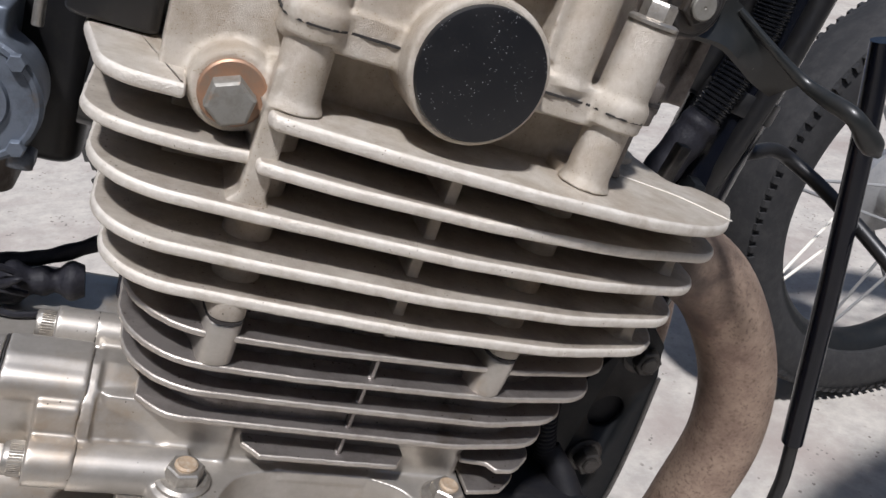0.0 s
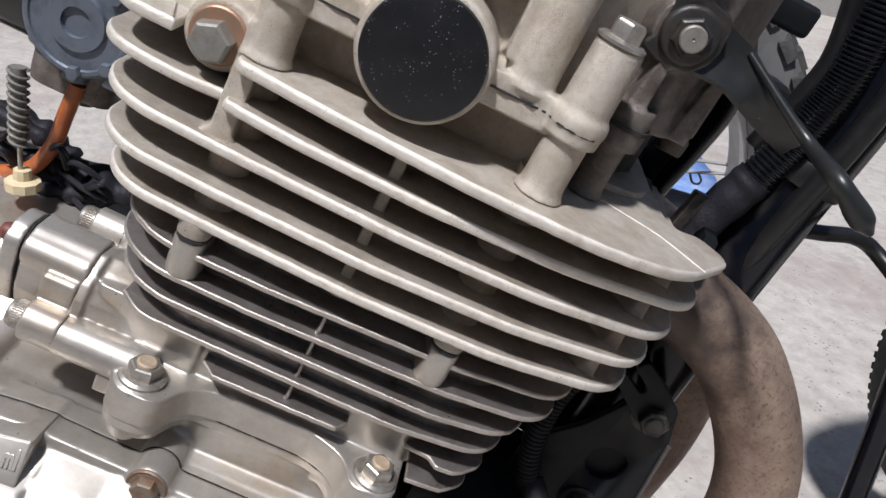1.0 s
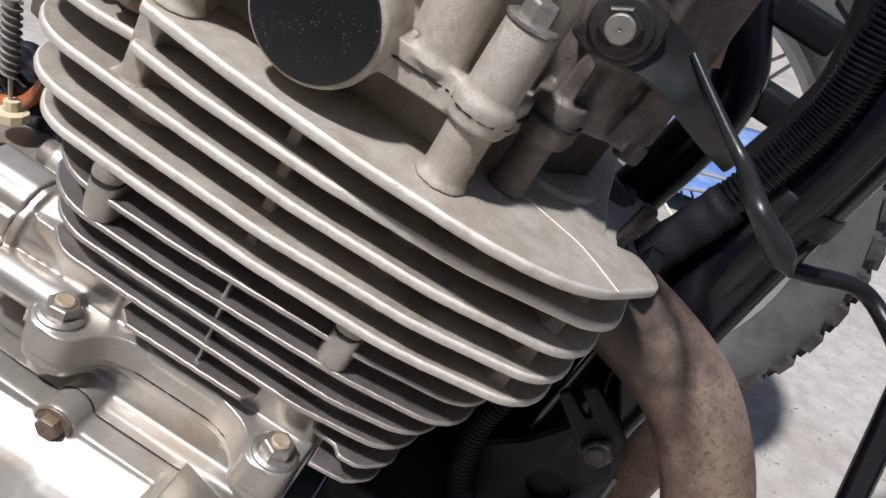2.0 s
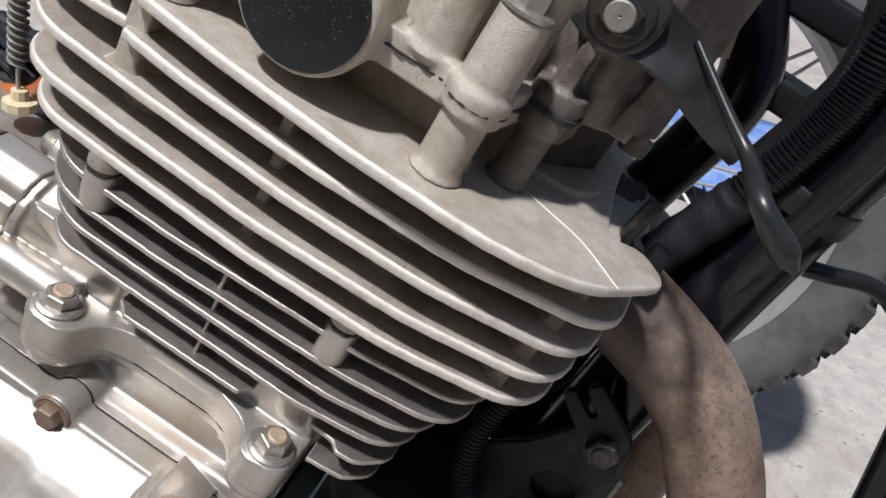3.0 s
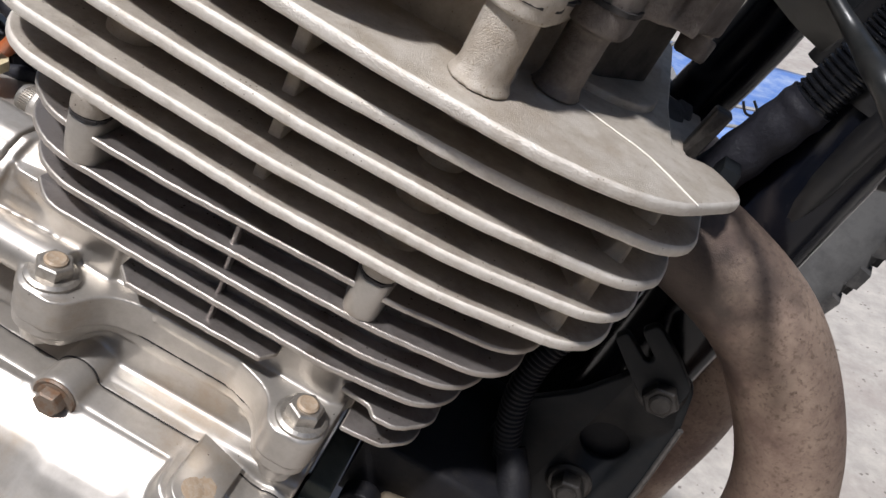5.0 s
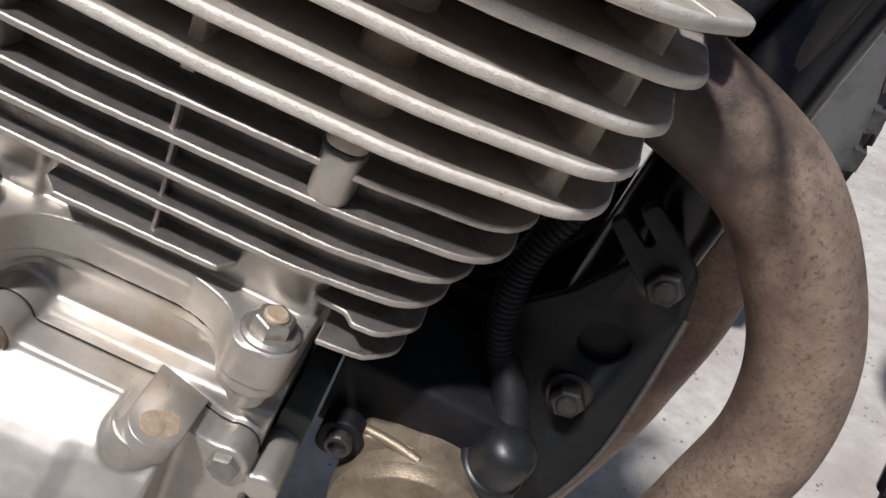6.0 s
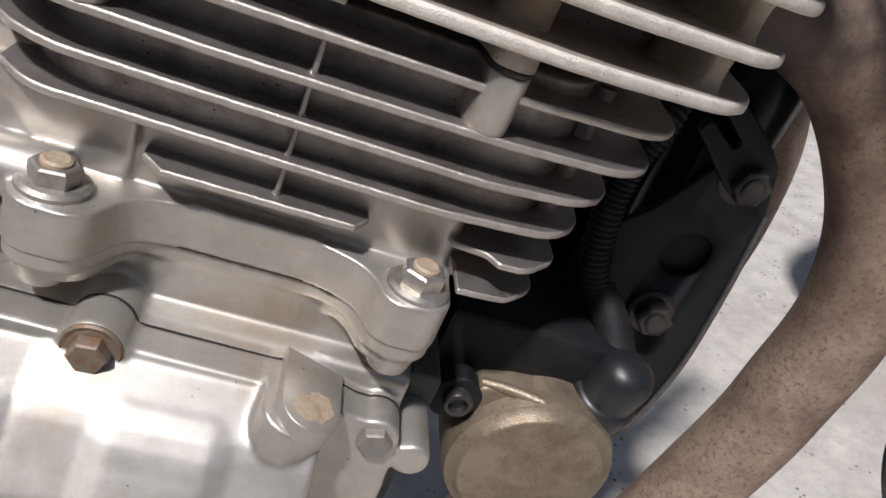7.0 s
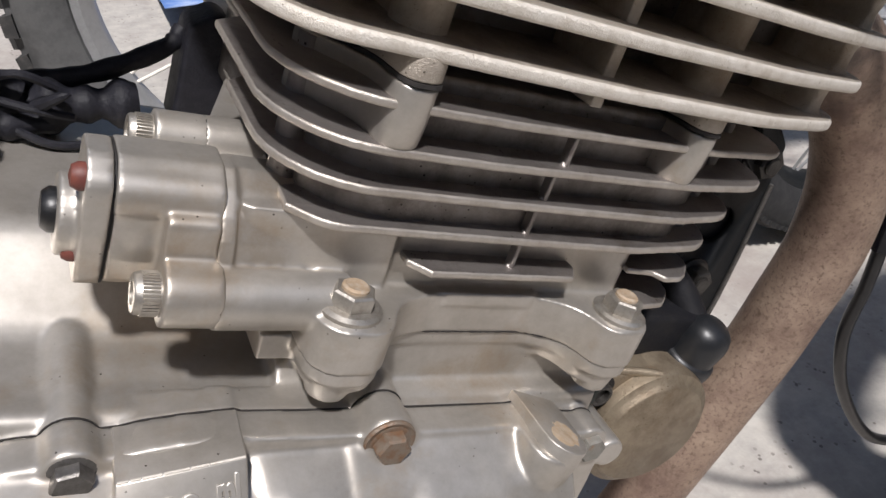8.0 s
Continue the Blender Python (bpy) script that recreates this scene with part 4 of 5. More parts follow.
tube(bm, [(0.1515, 0.040, 0.352), (0.1490, 0.046, 0.360), (0.1445, 0.052, 0.368), (0.1370, 0.060, 0.3765)], lambda q: 0.0094 - 0.0028 * q, 22, 6)
part("lead_sleeve", bm, DULL_BLACK, lead)


def ribbed(bm, pts, r, pitch, deep=0.12):
    path = spline(pts, 40)
    length = sum((b - a).length for a, b in zip(path, path[1:]))
    turns = max(1, int(length / pitch))
    fine = []
    for k in range(turns * 4 + 1):
        s = k / (turns * 4) * (len(path) - 1)
        i = min(int(s), len(path) - 2)
        fine.append(path[i].lerp(path[i + 1], s - i))
    step = {0: 1.0, 1: 1.0, 2: 1 - deep, 3: 1 - deep}
    tube(bm, fine, lambda s: r * step[round(s * turns * 4) % 4], 20, 1)


bm = mesh()
ribbed(bm, [(0.1370, 0.060, 0.3715), (0.1285, 0.060, 0.392), (0.1245, 0.061, 0.412), (0.1255, 0.064, 0.43), (0.132, 0.07, 0.449), (0.138, 0.085, 0.47)], 0.0062, 0.0026)
part("conduit", bm, DULL_BLACK, lead, "ribbed black conduit")

# ---- exhaust ----
exhaust = thing("exhaust_pipe", "rusty brown exhaust header pipes curving down from the head", "exhaust pipe")
HEADER = [(0.118, 0.0675, 0.5035), (0.140, 0.0668, 0.5025), (0.187, 0.0648, 0.4860), (0.2275, 0.0632, 0.4445), (0.2465, 0.0632, 0.3990), (0.2482, 0.0642, 0.352), (0.2440, 0.0652, 0.3000), (0.2170, 0.0670, 0.165), (0.18, 0.068, 0.08), (0.10, 0.07, 0.03)]
for shift, name_label in ((lambda p: p, "sunlit rusty header pipe"), (lambda p: (p[0] - 0.014 - 0.016 * min(1, max(0, (0.49 - p[2]) / 0.1)), 0.2 - p[1], p[2]), "second rusty header pipe in shade")):
    bm = mesh()
    tube(bm, [shift(p) for p in HEADER], 0.0205, 40, 12)
    pipe = part("header_pipe", bm, SOOT_SHADE_PIPE, exhaust, name_label)
    bm = mesh()
    y = shift(HEADER[0])[1]
    lathe(bm, [(0.0212, 0), (0.0226, 0.001), (0.0226, 0.006), (0.0212, 0.007)], (0.121, y, 0.5032), (1, 0, -0.05), 40)
    part("port_ring", bm, SOOT_SHADE, pipe)
bm = mesh()
slab(bm, rounded([(0.1165, 0.532, 0.001), (0.1220, 0.531, 0.001), (0.1245, 0.552, 0.001), (0.1185, 0.552, 0.001)]), 0.046, 0.052, "y", 0.001)
part("flange_tab", bm, GREASE, exhaust, "dull brown steel tab behind the top fin")
hex_bolt(exhaust, "flange_nut", (0.1305, 0.046, 0.5335), (1, 0, 0), 0.012, 0.006, mat=PLATE)

# ---- frame ----
chassis = thing("tubular_chassis", "glossy black tubular motorcycle chassis holding the engine", "chassis")
bm = mesh()
tube(bm, [(0.1720, 0.10, 0.27), (0.1722, 0.10, 0.45), (0.1725, 0.10, 0.52), (0.1755, 0.10, 0.60), (0.181, 0.10, 0.72)], 0.0208, 36, 10)
part("down_tube", bm, PAINT, chassis, "thick glossy black down tube")
bm = mesh()
plate = rounded([(0.128, 0.389, 0.006), (0.149, 0.411, 0.03), (0.163, 0.436, 0.01), (0.172, 0.4475, 0.010), (0.186, 0.443, 0.010), (0.1935, 0.421, 0.012), (0.1985, 0.375, 0.06), (0.2005, 0.338, 0.03), (0.196, 0.302, 0.02), (0.188, 0.285, 0.012), (0.160, 0.285, 0.012), (0.157, 0.33, 0.02), (0.1565, 0.355, 0.006), (0.128, 0.36, 0.004)])
slab(bm, plate, 0.0735, 0.0775, "y", 0.001)
bolts_plate = part("engine_mount_plate", bm, PLATE, chassis, "flat satin-black engine mounting plate")
cutter = mesh()
lathe(cutter, [(0.0112, 0), (0.0112, 0.04)], (0.1722, 0.06, 0.3945), (0, 1, 0), 40)
cut = part("hole_tool", cutter, PLATE, chassis)
mod = bolts_plate.modifiers.new("hole", "BOOLEAN")
mod.object, mod.operation, mod.solver = cut, "DIFFERENCE", "EXACT"
flat = bpy.data.meshes.new_from_object(bolts_plate.evaluated_get(bpy.context.evaluated_depsgraph_get()))
bolts_plate.modifiers.clear()
bolts_plate.data = flat
bpy.data.objects.remove(cut)
# Lighter steel bead carries the edge's highlight in its colour.
bm = mesh()
tube(bm, [(0.1935, 0.0730, 0.421), (0.1985, 0.0730, 0.377), (0.2005, 0.0730, 0.338), (0.196, 0.0735, 0.303), (0.188, 0.074, 0.286)], 0.0013, 10, 8)
part("plate_edge", bm, GREASY, bolts_plate, "plate edge in lighter steel, painting its highlight")
# Added black disc paints the dark inside of the hole.
bm = mesh()
lathe(bm, [(0.0135, 0), (0.0135, 0.004)], (0.1722, 0.0785, 0.3945), (0, 1, 0), 32)
part("dark_hole_disc", bm, DULL_BLACK, bolts_plate)
bm = mesh()
slab(bm, plate, 0.1225, 0.1265, "y", 0.001)
part("far_mount_plate", bm, PLATE, chassis)
# Added black plate fills the dark interior behind the starter.
bm = mesh()
box(bm, 0.069, 0.160, 0.098, 0.104, 0.335, 0.372, 0.002)
part("dark_filler", bm, DULL_BLACK, chassis)
bm = mesh()
tube(bm, [(0.172, 0.125, 0.45), (0.150, 0.128, 0.40), (0.120, 0.130, 0.36), (0.06, 0.13, 0.345)], 0.013, 20, 8)
part("engine_stay", bm, PAINT, chassis)
for p in ((0.1755, 0.0735, 0.4335), (0.1715, 0.0735, 0.3645)):
    hex_bolt(chassis, "mount_bolt", p, (0, -1, 0), 0.0138, 0.0072, 0.0108, 0.0022, 0.0048, GREASE, GREASE, "greasy flanged mounting nut", spin=0.2)
bm = mesh()
slab(bm, rounded([(0.1450, 0.4470, 0.002), (0.1478, 0.4525, 0.002), (0.1620, 0.4440, 0.003), (0.1640, 0.4475, 0.003), (0.1520, 0.4560, 0.002), (0.1560, 0.4625, 0.003), (0.172, 0.4530, 0.006), (0.184, 0.443, 0.006), (0.184, 0.430, 0.008), (0.170, 0.427, 0.008)]), 0.069, 0.0735, "y", 0.0008)
part("hanger_strap", bm, PLATE, chassis, "black slotted hanger strap")
bm = mesh()
tube(bm, [(0.108, 0.155, 0.63), (0.1200, 0.152, 0.6115), (0.1330, 0.150, 0.593), (0.1375, 0.150, 0.573), (0.1345, 0.150, 0.546), (0.1290, 0.150, 0.51), (0.1265, 0.150, 0.44), (0.126, 0.15, 0.30)], 0.0138, 28, 8)
part("inner_tube", bm, PAINT, chassis, "bent black inner tube")
bm = mesh()
tube(bm, [(0.1445, 0.137, 0.537), (0.148, 0.137, 0.5335), (0.1515, 0.138, 0.5335), (0.152, 0.138, 0.536), (0.1485, 0.139, 0.539)], 0.0006, 8, 6)
part("wire_clip", bm, ZINC, chassis)
bm = mesh()
box(bm, 0.150, 0.174, 0.16, 0.185, 0.578, 0.594, 0.003)
part("clamp_block", bm, PLATE, chassis)
bm = mesh()
box(bm, 0.128, 0.160, 0.15, 0.160, 0.617, 0.633, 0.003)
part("relay_tab", bm, PLATE, chassis)
bm = mesh()
slab(bm, [(0.086, 0.652), (0.094, 0.655), (0.1115, 0.604), (0.1035, 0.600)], 0.058, 0.070, "y", 0.001)
part("head_stay", bm, RUSTPIPE, chassis, "brownish steel head stay")

# ---- stay arm on the front of the cover ----
arm = thing("stay_arm", "black bent steel arm bolted to the head", "bracket")
bm = mesh()
lathe(bm, [(0.0102, 0), (0.0102, 0.0010), (0.0096, 0.0018), (0.0086, 0.0022), (0, 0.0022)], (0.0735, 0.0155, 0.6055), (0, -1, 0), 44)
part("round_washer", bm, BROWNED, arm, "brown-tinged steel washer")
hex_bolt(arm, "hex_bolt", (0.0735, 0.0138, 0.6055), (0, -1, 0), 0.0122, 0.0036, mat=BROWNED, label="brown-tinged hex bolt", spin=0.5)
bm = mesh()
lathe(bm, [(0.0046, 0), (0.0046, 0.0018), (0.0041, 0.0022), (0.0006, 0.0022), (0, 0.0016)], (0.0735, 0.0104, 0.6055), (0, -1, 0), 32)
part("bolt_end", bm, OLDSTEEL, arm, "grey centre-drilled bolt end")
# the arm: a flat blade whose upper edge runs out into a finger
upper = spline([(0.0840, 0.0220, 0.6130), (0.0965, 0.0225, 0.6095), (0.1060, 0.0175, 0.6040), (0.1160, 0.0115, 0.5985), (0.1255, 0.0065, 0.5940)], 8)
lower = spline([(0.0790, 0.0170, 0.5955), (0.0920, 0.0165, 0.5960), (0.1025, 0.0172, 0.5928), (0.1160, 0.0200, 0.5880), (0.1270, 0.0205, 0.5853)], 8)
bm = mesh()
rows = []
for u, l in zip(upper, lower):
    out = Vector((0.30, -0.62, 0.72)).normalized()
    rim = u + out * 0.0016
    rows.append([bm.verts.new(v) for v in (rim, u.lerp(l, 0.08) + out * 0.0012, u.lerp(l, 0.16) + out * 0.0002, u.lerp(l, 0.55) - out * 0.0007, l + out * 0.0003, l - out * 0.0018, u.lerp(l, 0.55) - out * 0.0026, u - out * 0.0014)])
for a, b in zip(rows, rows[1:]):
    for i in range(len(a)):
        bm.faces.new((a[i - 1], a[i], b[i], b[i - 1]))
bm.faces.new(rows[0][::-1])
bm.faces.new(rows[-1])
part("blade", bm, BLADE, arm, "flat black blade of bent steel", 50)
bm = mesh()
tube(bm, [(0.0965, 0.0215, 0.6090), (0.1150, 0.0115, 0.5988), (0.1250, 0.0055, 0.5938), (0.1288, -0.0040, 0.5917), (0.1318, -0.0150, 0.5900), (0.1410, -0.0165, 0.5850), (0.1500, -0.0168, 0.5803)], lambda q: 0.0012 + 0.0020 * min(1, 1.8 * q) + 0.0010 * math.exp(-((q - 0.86) / 0.10) ** 2) - 0.0022 * max(0, q - 0.92) / 0.08, 18, 8)
part("finger", bm, BLADE, arm, "rounded black finger")
bm = mesh()
slab(bm, rounded([(0.0605, 0.5965, 0.002), (0.068, 0.5935, 0.004), (0.080, 0.5945, 0.005), (0.0855, 0.602, 0.006), (0.0855, 0.612, 0.002), (0.0830, 0.6165, 0.004), (0.074, 0.6185, 0.003), (0.074, 0.665, 0.003), (0.0640, 0.665, 0.003), (0.0635, 0.602, 0.003)]), 0.0155, 0.0185, "y", 0.001)
part("foot_plate", bm, BROWNED, arm)

# ---- wiring conduit and cables in front ----
loom = thing("wiring_loom", "ribbed black wiring conduit tied along the frame", "cable")
bm = mesh()
ribbed(bm, [(0.1360, 0.085, 0.505), (0.1430, 0.085, 0.530), (0.1510, 0.083, 0.560), (0.1565, 0.082, 0.590), (0.1575, 0.081, 0.613), (0.1535, 0.080, 0.640), (0.150, 0.08, 0.67)], 0.0086, 0.0021, 0.08)
part("conduit", bm, LOOM, loom)
# Smooth black sleeve covers the lower ribs of the conduit.
bm = mesh()
tube(bm, [(0.1352, 0.085, 0.502), (0.1400, 0.085, 0.5190), (0.1445, 0.0847, 0.5355), (0.1490, 0.0836, 0.5525), (0.1512, 0.083, 0.5610)], lambda q: 0.0092 + 0.0003 * math.sin(31 * q), 24, 8)
part("lower_sleeve", bm, TAPE, loom, "smooth matt black sleeve round the lower conduit")
bm = mesh()
tube(bm, [(0.1490, 0.1000, 0.570), (0.1520, 0.0980, 0.5905), (0.1533, 0.0965, 0.6015), (0.1535, 0.0950, 0.6175), (0.1475, 0.0950, 0.6385), (0.138, 0.095, 0.662)], 0.0048, 16, 8)
part("breather_hose", bm, RUBBER, loom, "smooth black hose beside the conduit")
bm = mesh()
tube(bm, [(0.1715, 0.085, 0.52), (0.1730, 0.0795, 0.56), (0.1760, 0.078, 0.60), (0.178, 0.078, 0.68)], 0.0055, 14, 6)
part("wire_tube", bm, RUBBER, loom)
bm = mesh()
lathe(bm, [(0.0222, 0), (0.0226, 0.001), (0.0226, 0.010), (0.0222, 0.011)], (0.1735, 0.0995, 0.566), (0.06, 0, 1), 36)
part("tape_band", bm, RUBBER, loom)
cable = thing("control_cable", "thin black control cable with printed marks", "cable")
bm = mesh()
tube(bm, [(0.178, 0.125, 0.532), (0.190, 0.108, 0.541), (0.205, 0.105, 0.547), (0.225, 0.112, 0.551), (0.240, 0.110, 0.548), (0.256, 0.088, 0.539), (0.275, 0.045, 0.52), (0.30, 0.03, 0.50)], 0.0040, 16, 8)
part("sheath", bm, RUBBER, cable)
sleeve = thing("sleeved_cable", "black cable hanging in a tapered rubber sleeve", "cable")
bm = mesh()
tube(bm, [(0.213, 0.07, 0.62), (0.236, 0.07, 0.570), (0.267, 0.07, 0.497), (0.290, 0.07, 0.440), (0.309, 0.07, 0.393)], lambda s: 0.0058 + 0.0006 * s, 18, 6)
part("sleeve", bm, PAINT, sleeve)
bm = mesh()
tube(bm, [(0.309, 0.07, 0.394), (0.320, 0.07, 0.365), (0.332, 0.07, 0.325), (0.375, 0.07, 0.277), (0.45, 0.07, 0.23), (0.53, 0.07, 0.22)], 0.0042, 14, 8)
part("cable_core", bm, RUBBER, sleeve)

# ---- carburettor behind the barrel ----
carb = thing("carburettor", "dull grey-blue zinc carburettor with a round linkage cover", "carburettor")
bm = mesh()
lathe(bm, [(0.0255, 0), (0.0255, 0.004), (0.0242, 0.0052), (0.0225, 0.0052), (0.0218, 0.0042), (0.0140, 0.0042), (0.0132, 0.0060), (0.0070, 0.0060), (0.0064, 0.0020), (0, 0.0020)], (-0.1500, 0.0920, 0.4860), (0, -1, 0), 56)
disc = part("linkage_cover", bm, CARB, carb, "round stepped zinc cover")
# Flat disc stands in for the dark hole in the cover.
bm = mesh()
lathe(bm, [(0.0062, 0), (0.0060, 0.0012), (0, 0.0012)], (-0.1500, 0.0902, 0.4860), (0, -1, 0), 24)
part("centre_hole", bm, PLUG, disc, "dark red disc in place of the centre hole")
for a in (0.9, 2.4, 4.9, 5.6):
    hex_bolt(carb, "cover_screw", (-0.1500 + 0.0235 * math.cos(a), 0.0872, 0.4860 + 0.0235 * math.sin(a)), (0, -1, 0), 0.0062, 0.0030, mat=CARB)
bm = mesh()
box(bm, -0.172, -0.142, 0.100, 0.150, 0.462, 0.520)
lathe(bm, [(0.024, 0), (0.024, 0.03)], (-0.1500, 0.118, 0.486), (0, -1, 0), 32)
lathe(bm, [(0.0065, 0), (0.0065, 0.012)], (-0.152, 0.105, 0.463), (0, 0, -1), 20)
box(bm, -0.136, -0.126, 0.094, 0.106, 0.458, 0.466)
casting("carburettor_body", bm, CARB, carb, "", 0.0014, 4)
bm = mesh()
slab(bm, rounded([(-0.178, 0.106, 0.010), (-0.134, 0.106, 0.010), (-0.134, 0.150, 0.010), (-0.178, 0.150, 0.010)]), 0.440, 0.466)
slab(bm, rounded([(-0.181, 0.103, 0.010), (-0.131, 0.103, 0.010), (-0.131, 0.153, 0.010), (-0.181, 0.153, 0.010)]), 0.459, 0.464)
lathe(bm, [(0.010, 0), (0.010, 0.006), (0.007, 0.010)], (-0.154, 0.125, 0.442), (0, 0, -1), 24)
casting("float_bowl", bm, DARK_CAST, carb, "dark brown float bowl", 0.0014, 4)
bm = mesh()
tube(bm, [(-0.1725, 0.0910, 0.4515), (-0.1645, 0.0910, 0.414)], lambda s: 0.0036, 16, 2)
part("spring_core", bm, OLDSTEEL, carb)
bm = mesh()
coil = []
axis = Vector((0.008, 0, -0.0375))
for k in range(121):
    a = 2 * math.pi * k / 12
    coil.append(Vector((-0.1725, 0.091, 0.4515)) + axis * (k / 120) + Vector((0.0046 * math.cos(a), 0.0046 * math.sin(a), 0)))
tube(bm, coil, 0.0007, 8, 1)
part("spring", bm, OLDSTEEL, carb, "steel coil spring")
bm = mesh()
lathe(bm, [(0.0012, 0), (0.0012, 0.02)], (-0.1645, 0.091, 0.4155), (0.25, 0, -1), 12)
part("adjuster_rod", bm, ZINC, carb)
bm = mesh()
lathe(bm, [(0.0042, 0), (0.0045, 0.005), (0.0085, 0.006), (0.0085, 0.0105), (0.006, 0.012), (0, 0.012)], (-0.1600, 0.091, 0.4010), (0.25, 0, -1), 10)
part("adjuster_nut", bm, CREAM, carb, "cream plastic adjuster nut", 25)
bm = mesh()
tube(bm, [(-0.1500, 0.105, 0.450), (-0.1525, 0.106, 0.432), (-0.1560, 0.108, 0.410), (-0.166, 0.110, 0.390), (-0.185, 0.112, 0.378)], 0.0040, 16, 8)
part("overflow_hose", bm, HOSE, carb, "orange-brown overflow hose")
bm = mesh()
lathe(bm, [(0.026, 0), (0.028, 0.012), (0.024, 0.02), (0.024, 0.05)], (-0.062, 0.10, 0.505), (-1, 0, 0.05), 36)
part("intake_boot", bm, RUBBER, carb, "black rubber intake boot")
# Black block over the rear of the top fin.
bm = mesh()
slab(bm, rounded([(-0.119, 0.038, 0.006), (-0.0905, 0.038, 0.004), (-0.0905, 0.12, 0.004), (-0.119, 0.12, 0.006)]), 0.5390, 0.66, "z", 0.002)
part("black_block", bm, RUBBER, carb, "black block on the back of the top fin")
bm = mesh()
slab(bm, rounded([(-0.0855, 0.385, 0.003), (-0.0630, 0.385, 0.003), (-0.0640, 0.428, 0.006), (-0.0740, 0.4345, 0.006), (-0.0850, 0.4275, 0.006)]), 0.128, 0.150, "y", 0.002)
part("rubber_insulator", bm, TAPE, carb, "blue-black rubber block")
bm = mesh()
tube(bm, [(-0.1330, 0.105, 0.60), (-0.1330, 0.105, 0.515)], 0.0022, 10, 2)
part("throttle_cable", bm, ZINC, carb)

# Assumed air box, added to fill the dark space behind the carburettor.
airbox = thing("air_box", "matt black box, taken as an air box, filling a dark gap", "air box")
bm = mesh()
slab(bm, rounded([(-0.24, 0.135, 0.02), (-0.112, 0.135, 0.012), (-0.112, 0.24, 0.02), (-0.24, 0.24, 0.02)]), 0.446, 0.66, "z", 0.006)
part("shell", bm, RUBBER, airbox)
bm = mesh()
tube(bm, [(-0.165, 0.115, 0.505), (-0.185, 0.14, 0.505), (-0.20, 0.17, 0.505)], 0.022, 24, 6)
part("inlet_boot", bm, RUBBER, airbox)

harness = thing("wire_harness", "bundled black wires wrapped in loose tape", "cable")
for pts, r, lump in (([(-0.26, 0.135, 0.396), (-0.205, 0.128, 0.404), (-0.172, 0.125, 0.406), (-0.150, 0.125, 0.397)], 0.0062, 0.004),
                     ([(-0.26, 0.120, 0.384), (-0.205, 0.116, 0.394), (-0.170, 0.118, 0.392), (-0.142, 0.122, 0.398)], 0.0058, 0.004),
                     ([(-0.24, 0.125, 0.372), (-0.185, 0.120, 0.380), (-0.150, 0.118, 0.388), (-0.125, 0.120, 0.393), (-0.100, 0.122, 0.397)], 0.0070, 0.005),
                     ([(-0.25, 0.112, 0.366), (-0.190, 0.108, 0.372), (-0.155, 0.110, 0.383), (-0.128, 0.114, 0.389)], 0.0048, 0.003),
                     ([(-0.24, 0.118, 0.402), (-0.196, 0.112, 0.411), (-0.166, 0.114, 0.409), (-0.140, 0.118, 0.396)], 0.0040, 0.003),
                     ([(-0.150, 0.125, 0.395), (-0.118, 0.130, 0.402), (-0.092, 0.135, 0.415), (-0.085, 0.14, 0.422)], 0.0036, 0.0008)):
    bm = mesh()
    tube(bm, pts, lambda q: r + lump * noise.noise(Vector((q * 13, r * 900, 0.7))) + 0.18 * lump * math.sin(47 * q), 18, 14)
    part("taped_wire", bm, TAPE, harness)
for k in range(7):
    bm = mesh()
    a = Vector((-0.212 + 0.013 * k, 0.108 + 0.002 * (k % 3), 0.404 - 0.004 * (k % 4)))
    tip = a + Vector((0.010 * (-1) ** k, -0.006, 0.009 + 0.003 * (k % 3)))
    tube(bm, [a, a.lerp(tip, 0.5) + Vector((0.002, -0.003, 0.003)), tip], lambda q: 0.0026 * (1 - 0.8 * q), 8, 5)
    part("tape_end", bm, TAPE, harness)
for k in range(4):
    bm = mesh()
    tube(bm, [(-0.150, 0.112, 0.402 - 0.006 * k), (-0.140 + 0.005 * k, 0.106, 0.408 - 0.012 * k), (-0.128 + 0.006 * k, 0.108, 0.404 - 0.010 * k)], 0.0016, 8, 6)
    part("loose_wire", bm, TAPE, harness)
bm = mesh()
tube(bm, [(-0.27, 0.10, 0.353), (-0.20, 0.098, 0.366), (-0.165, 0.096, 0.375), (-0.140, 0.10, 0.372)], 0.0022, 10, 8)
part("thin_lead", bm, TAPE, harness)


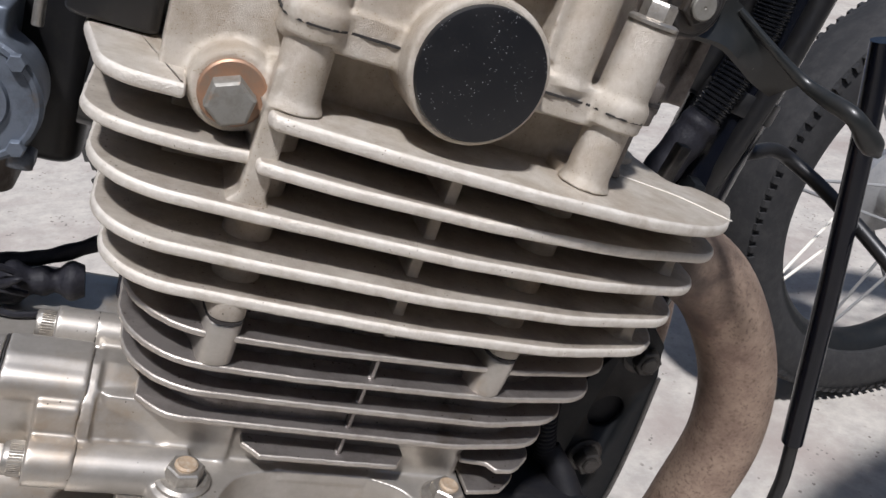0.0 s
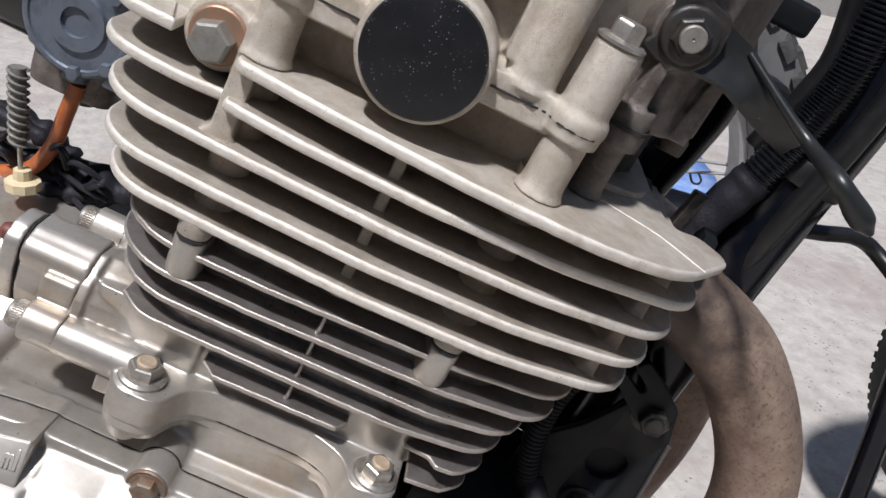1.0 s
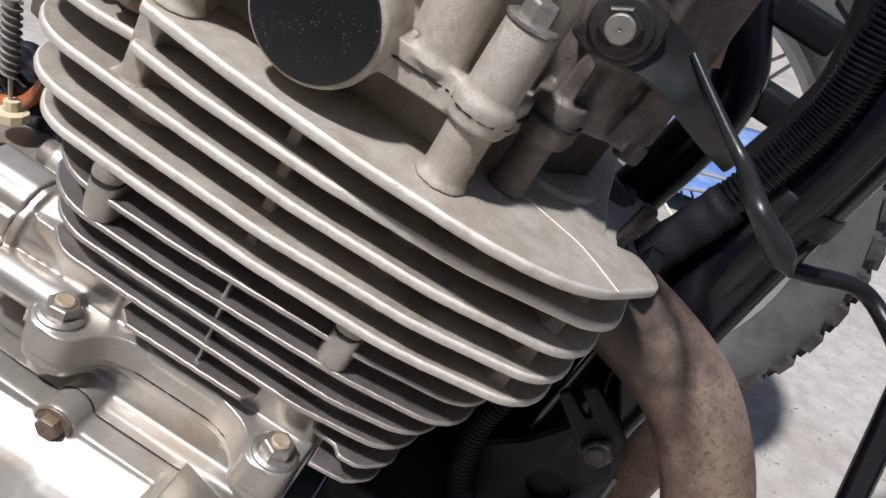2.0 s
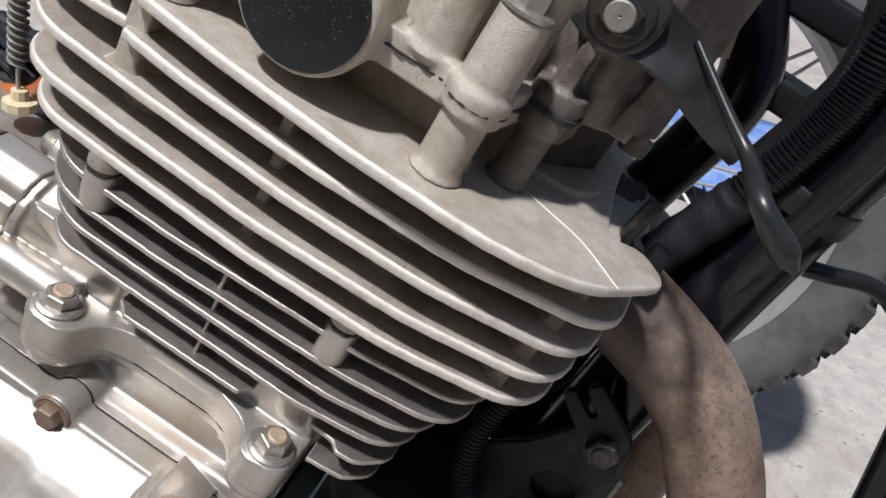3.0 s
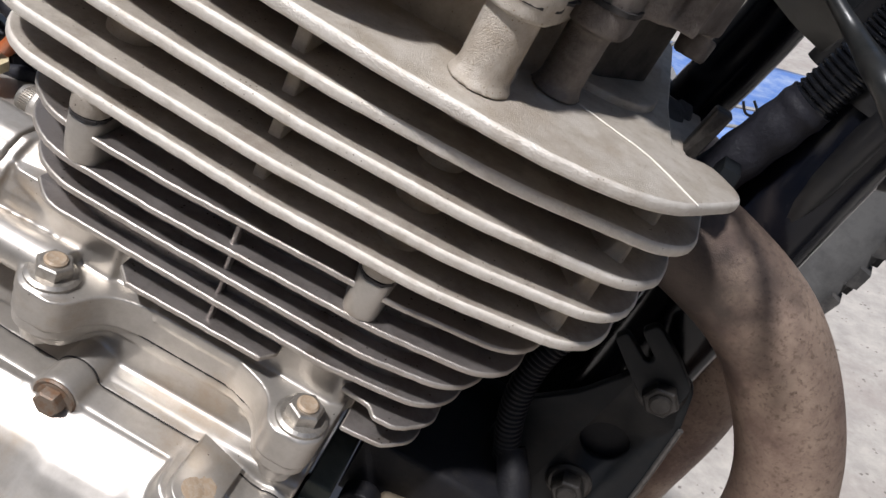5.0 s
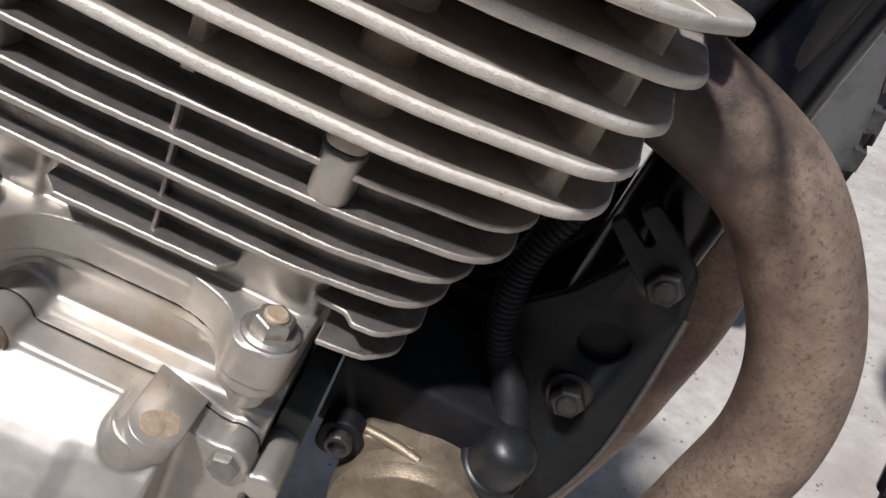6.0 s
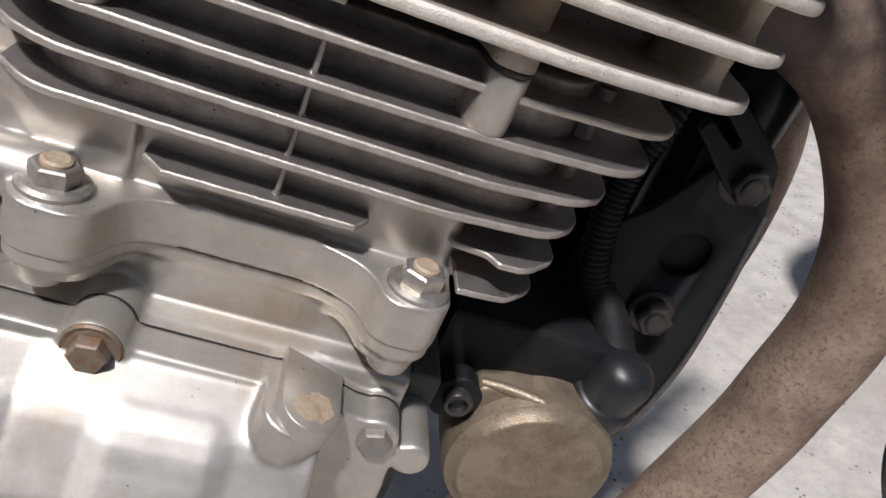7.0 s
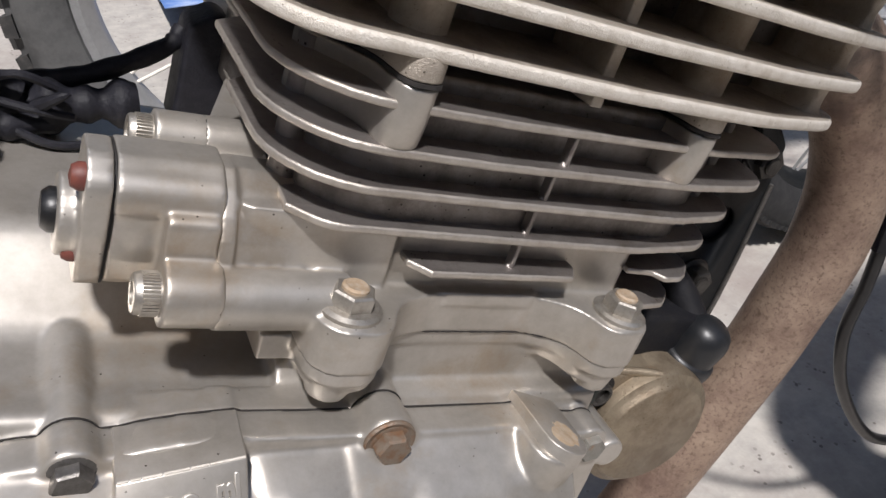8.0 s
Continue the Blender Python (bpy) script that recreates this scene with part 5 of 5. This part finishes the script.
# ---- parked motorcycle behind ----
def wheel(name, label, centre, turn, radius, wide, blocks, wall=None, rim=None, lug=0.008):
    """A spoked wheel with a block-tread tyre, standing on the ground."""
    w = thing(name, label, "wheel", at=Matrix.Translation(centre) @ pose(0, 0, 0, 0, 0, turn))
    bm = mesh()
    lathe(bm, [(radius - 0.075, -wide * 0.36), (radius - 0.060, -wide * 0.47), (radius - 0.035, -wide * 0.5), (radius - 0.014, -wide * 0.42), (radius - 0.008, -wide * 0.25), (radius - 0.006, 0),
               (radius - 0.008, wide * 0.25), (radius - 0.014, wide * 0.42), (radius - 0.035, wide * 0.5), (radius - 0.060, wide * 0.47), (radius - 0.075, wide * 0.36), (radius - 0.078, 0), (radius - 0.075, -wide * 0.36)], (0, 0, 0), (0, 1, 0), 96, 0.0, False)
    tyre = part("tyre", bm, wall or SIDEWALL, w, "dusty block-tread tyre")
    bm = mesh()
    for k in range(blocks):
        for row, off in ((-0.40, 0.0), (-0.14, 0.5), (0.14, 0.0), (0.40, 0.5)):
            a = 2 * math.pi * (k + off) / blocks
            r0 = radius - (0.016 if abs(row) > 0.3 else 0.009)
            m = Matrix.Rotation(a, 4, "Y") @ Matrix.Translation((r0, row * wide, 0))
            half = math.pi * radius / blocks * 0.62
            vs = [bm.verts.new(m @ Vector((x, y * wide * 0.105, z * half))) for x, y, z in
                  ((-0.006, -1, -1), (-0.006, 1, -0.8), (-0.006, 1, 1), (-0.006, -1, 0.8), (lug, -0.85, -0.85), (lug, 0.85, -0.65), (lug, 0.85, 0.85), (lug, -0.85, 0.65))]
            for q in ((4, 5, 6, 7), (0, 1, 5, 4), (1, 2, 6, 5), (2, 3, 7, 6), (3, 0, 4, 7)):
                bm.faces.new([vs[i] for i in q])
    tagged(part("tread", bm, wall or TYRE, tyre), kind="stuff")
    bm = mesh()
    rr = radius - 0.072
    ring = [(rr + 0.004, -wide * 0.36), (rr + 0.004, -wide * 0.32), (rr - 0.012, -wide * 0.26), (rr - 0.022, -wide * 0.1), (rr - 0.022, wide * 0.1), (rr - 0.012, wide * 0.26), (rr + 0.004, wide * 0.32), (rr + 0.004, wide * 0.36)]
    lathe(bm, ring + [(r + 0.003, h) for r, h in reversed(ring)] + ring[:1], (0, 0, 0), (0, 1, 0), 96, 0.0, False)
    part("rim", bm, rim or RIM, w, "dull rim")
    bm = mesh()
    lathe(bm, [(0.015, -0.055), (0.055, -0.05), (0.060, -0.03), (0.035, -0.02), (0.035, 0.02), (0.060, 0.03), (0.055, 0.05), (0.015, 0.055)], (0, 0, 0), (0, 1, 0), 40)
    part("hub", bm, RIM, w, "dusty cast hub")
    for k in range(18):
        a = 2 * math.pi * k / 18
        b = a + (0.5 if k % 2 else -0.5)
        bm = mesh()
        tube(bm, [(0.052 * math.cos(a), 0.035 * (-1) ** (k // 2), 0.052 * math.sin(a)), ((rr - 0.018) * math.cos(b), 0.0, (rr - 0.018) * math.sin(b))], 0.0022, 8, 1)
        part("spoke", bm, WHITE if k % 3 == 0 else RIM, w)
    return w


wheel("spoked_wheel", "dusty spoked motorcycle wheel with block-tread tyre on the ground", (0.144, 0.743, 0.34), -10.4, 0.34, 0.115, 46)
# Out of view; placed so that its shadow falls on the ground.
wheel("front_wheel", "spoked front wheel of the motorcycle, out of view, added for its shadow", (0.72, 0.06, 0.30), 10, 0.30, 0.10, 44)
wheel("spoked_wheel", "dark dusty motorcycle wheel standing on the ground", (0.850, 0.53, 0.30), 4, 0.30, 0.085, 120, DARKTYRE, PLATE, 0.0012)

tarp = mesh()
for i in range(13):
    for j in range(9):
        x, y = 0.05 + 0.055 * i, 1.55 + 0.10 * j
        tarp.verts.new((x, y, 0.02 + 0.03 * noise.noise(Vector((x * 5, y * 5, 0.3))) + 0.03))
tarp.verts.ensure_lookup_table()
for i in range(12):
    for j in range(8):
        tarp.faces.new([tarp.verts[k] for k in (i * 9 + j, (i + 1) * 9 + j, (i + 1) * 9 + j + 1, i * 9 + j + 1)])
sheet = tagged(part("tarpaulin", tarp, BLUE), "crumpled blue tarpaulin lying on the ground", "tarpaulin")
sheet.modifiers.new("thick", "SOLIDIFY").thickness = 0.003
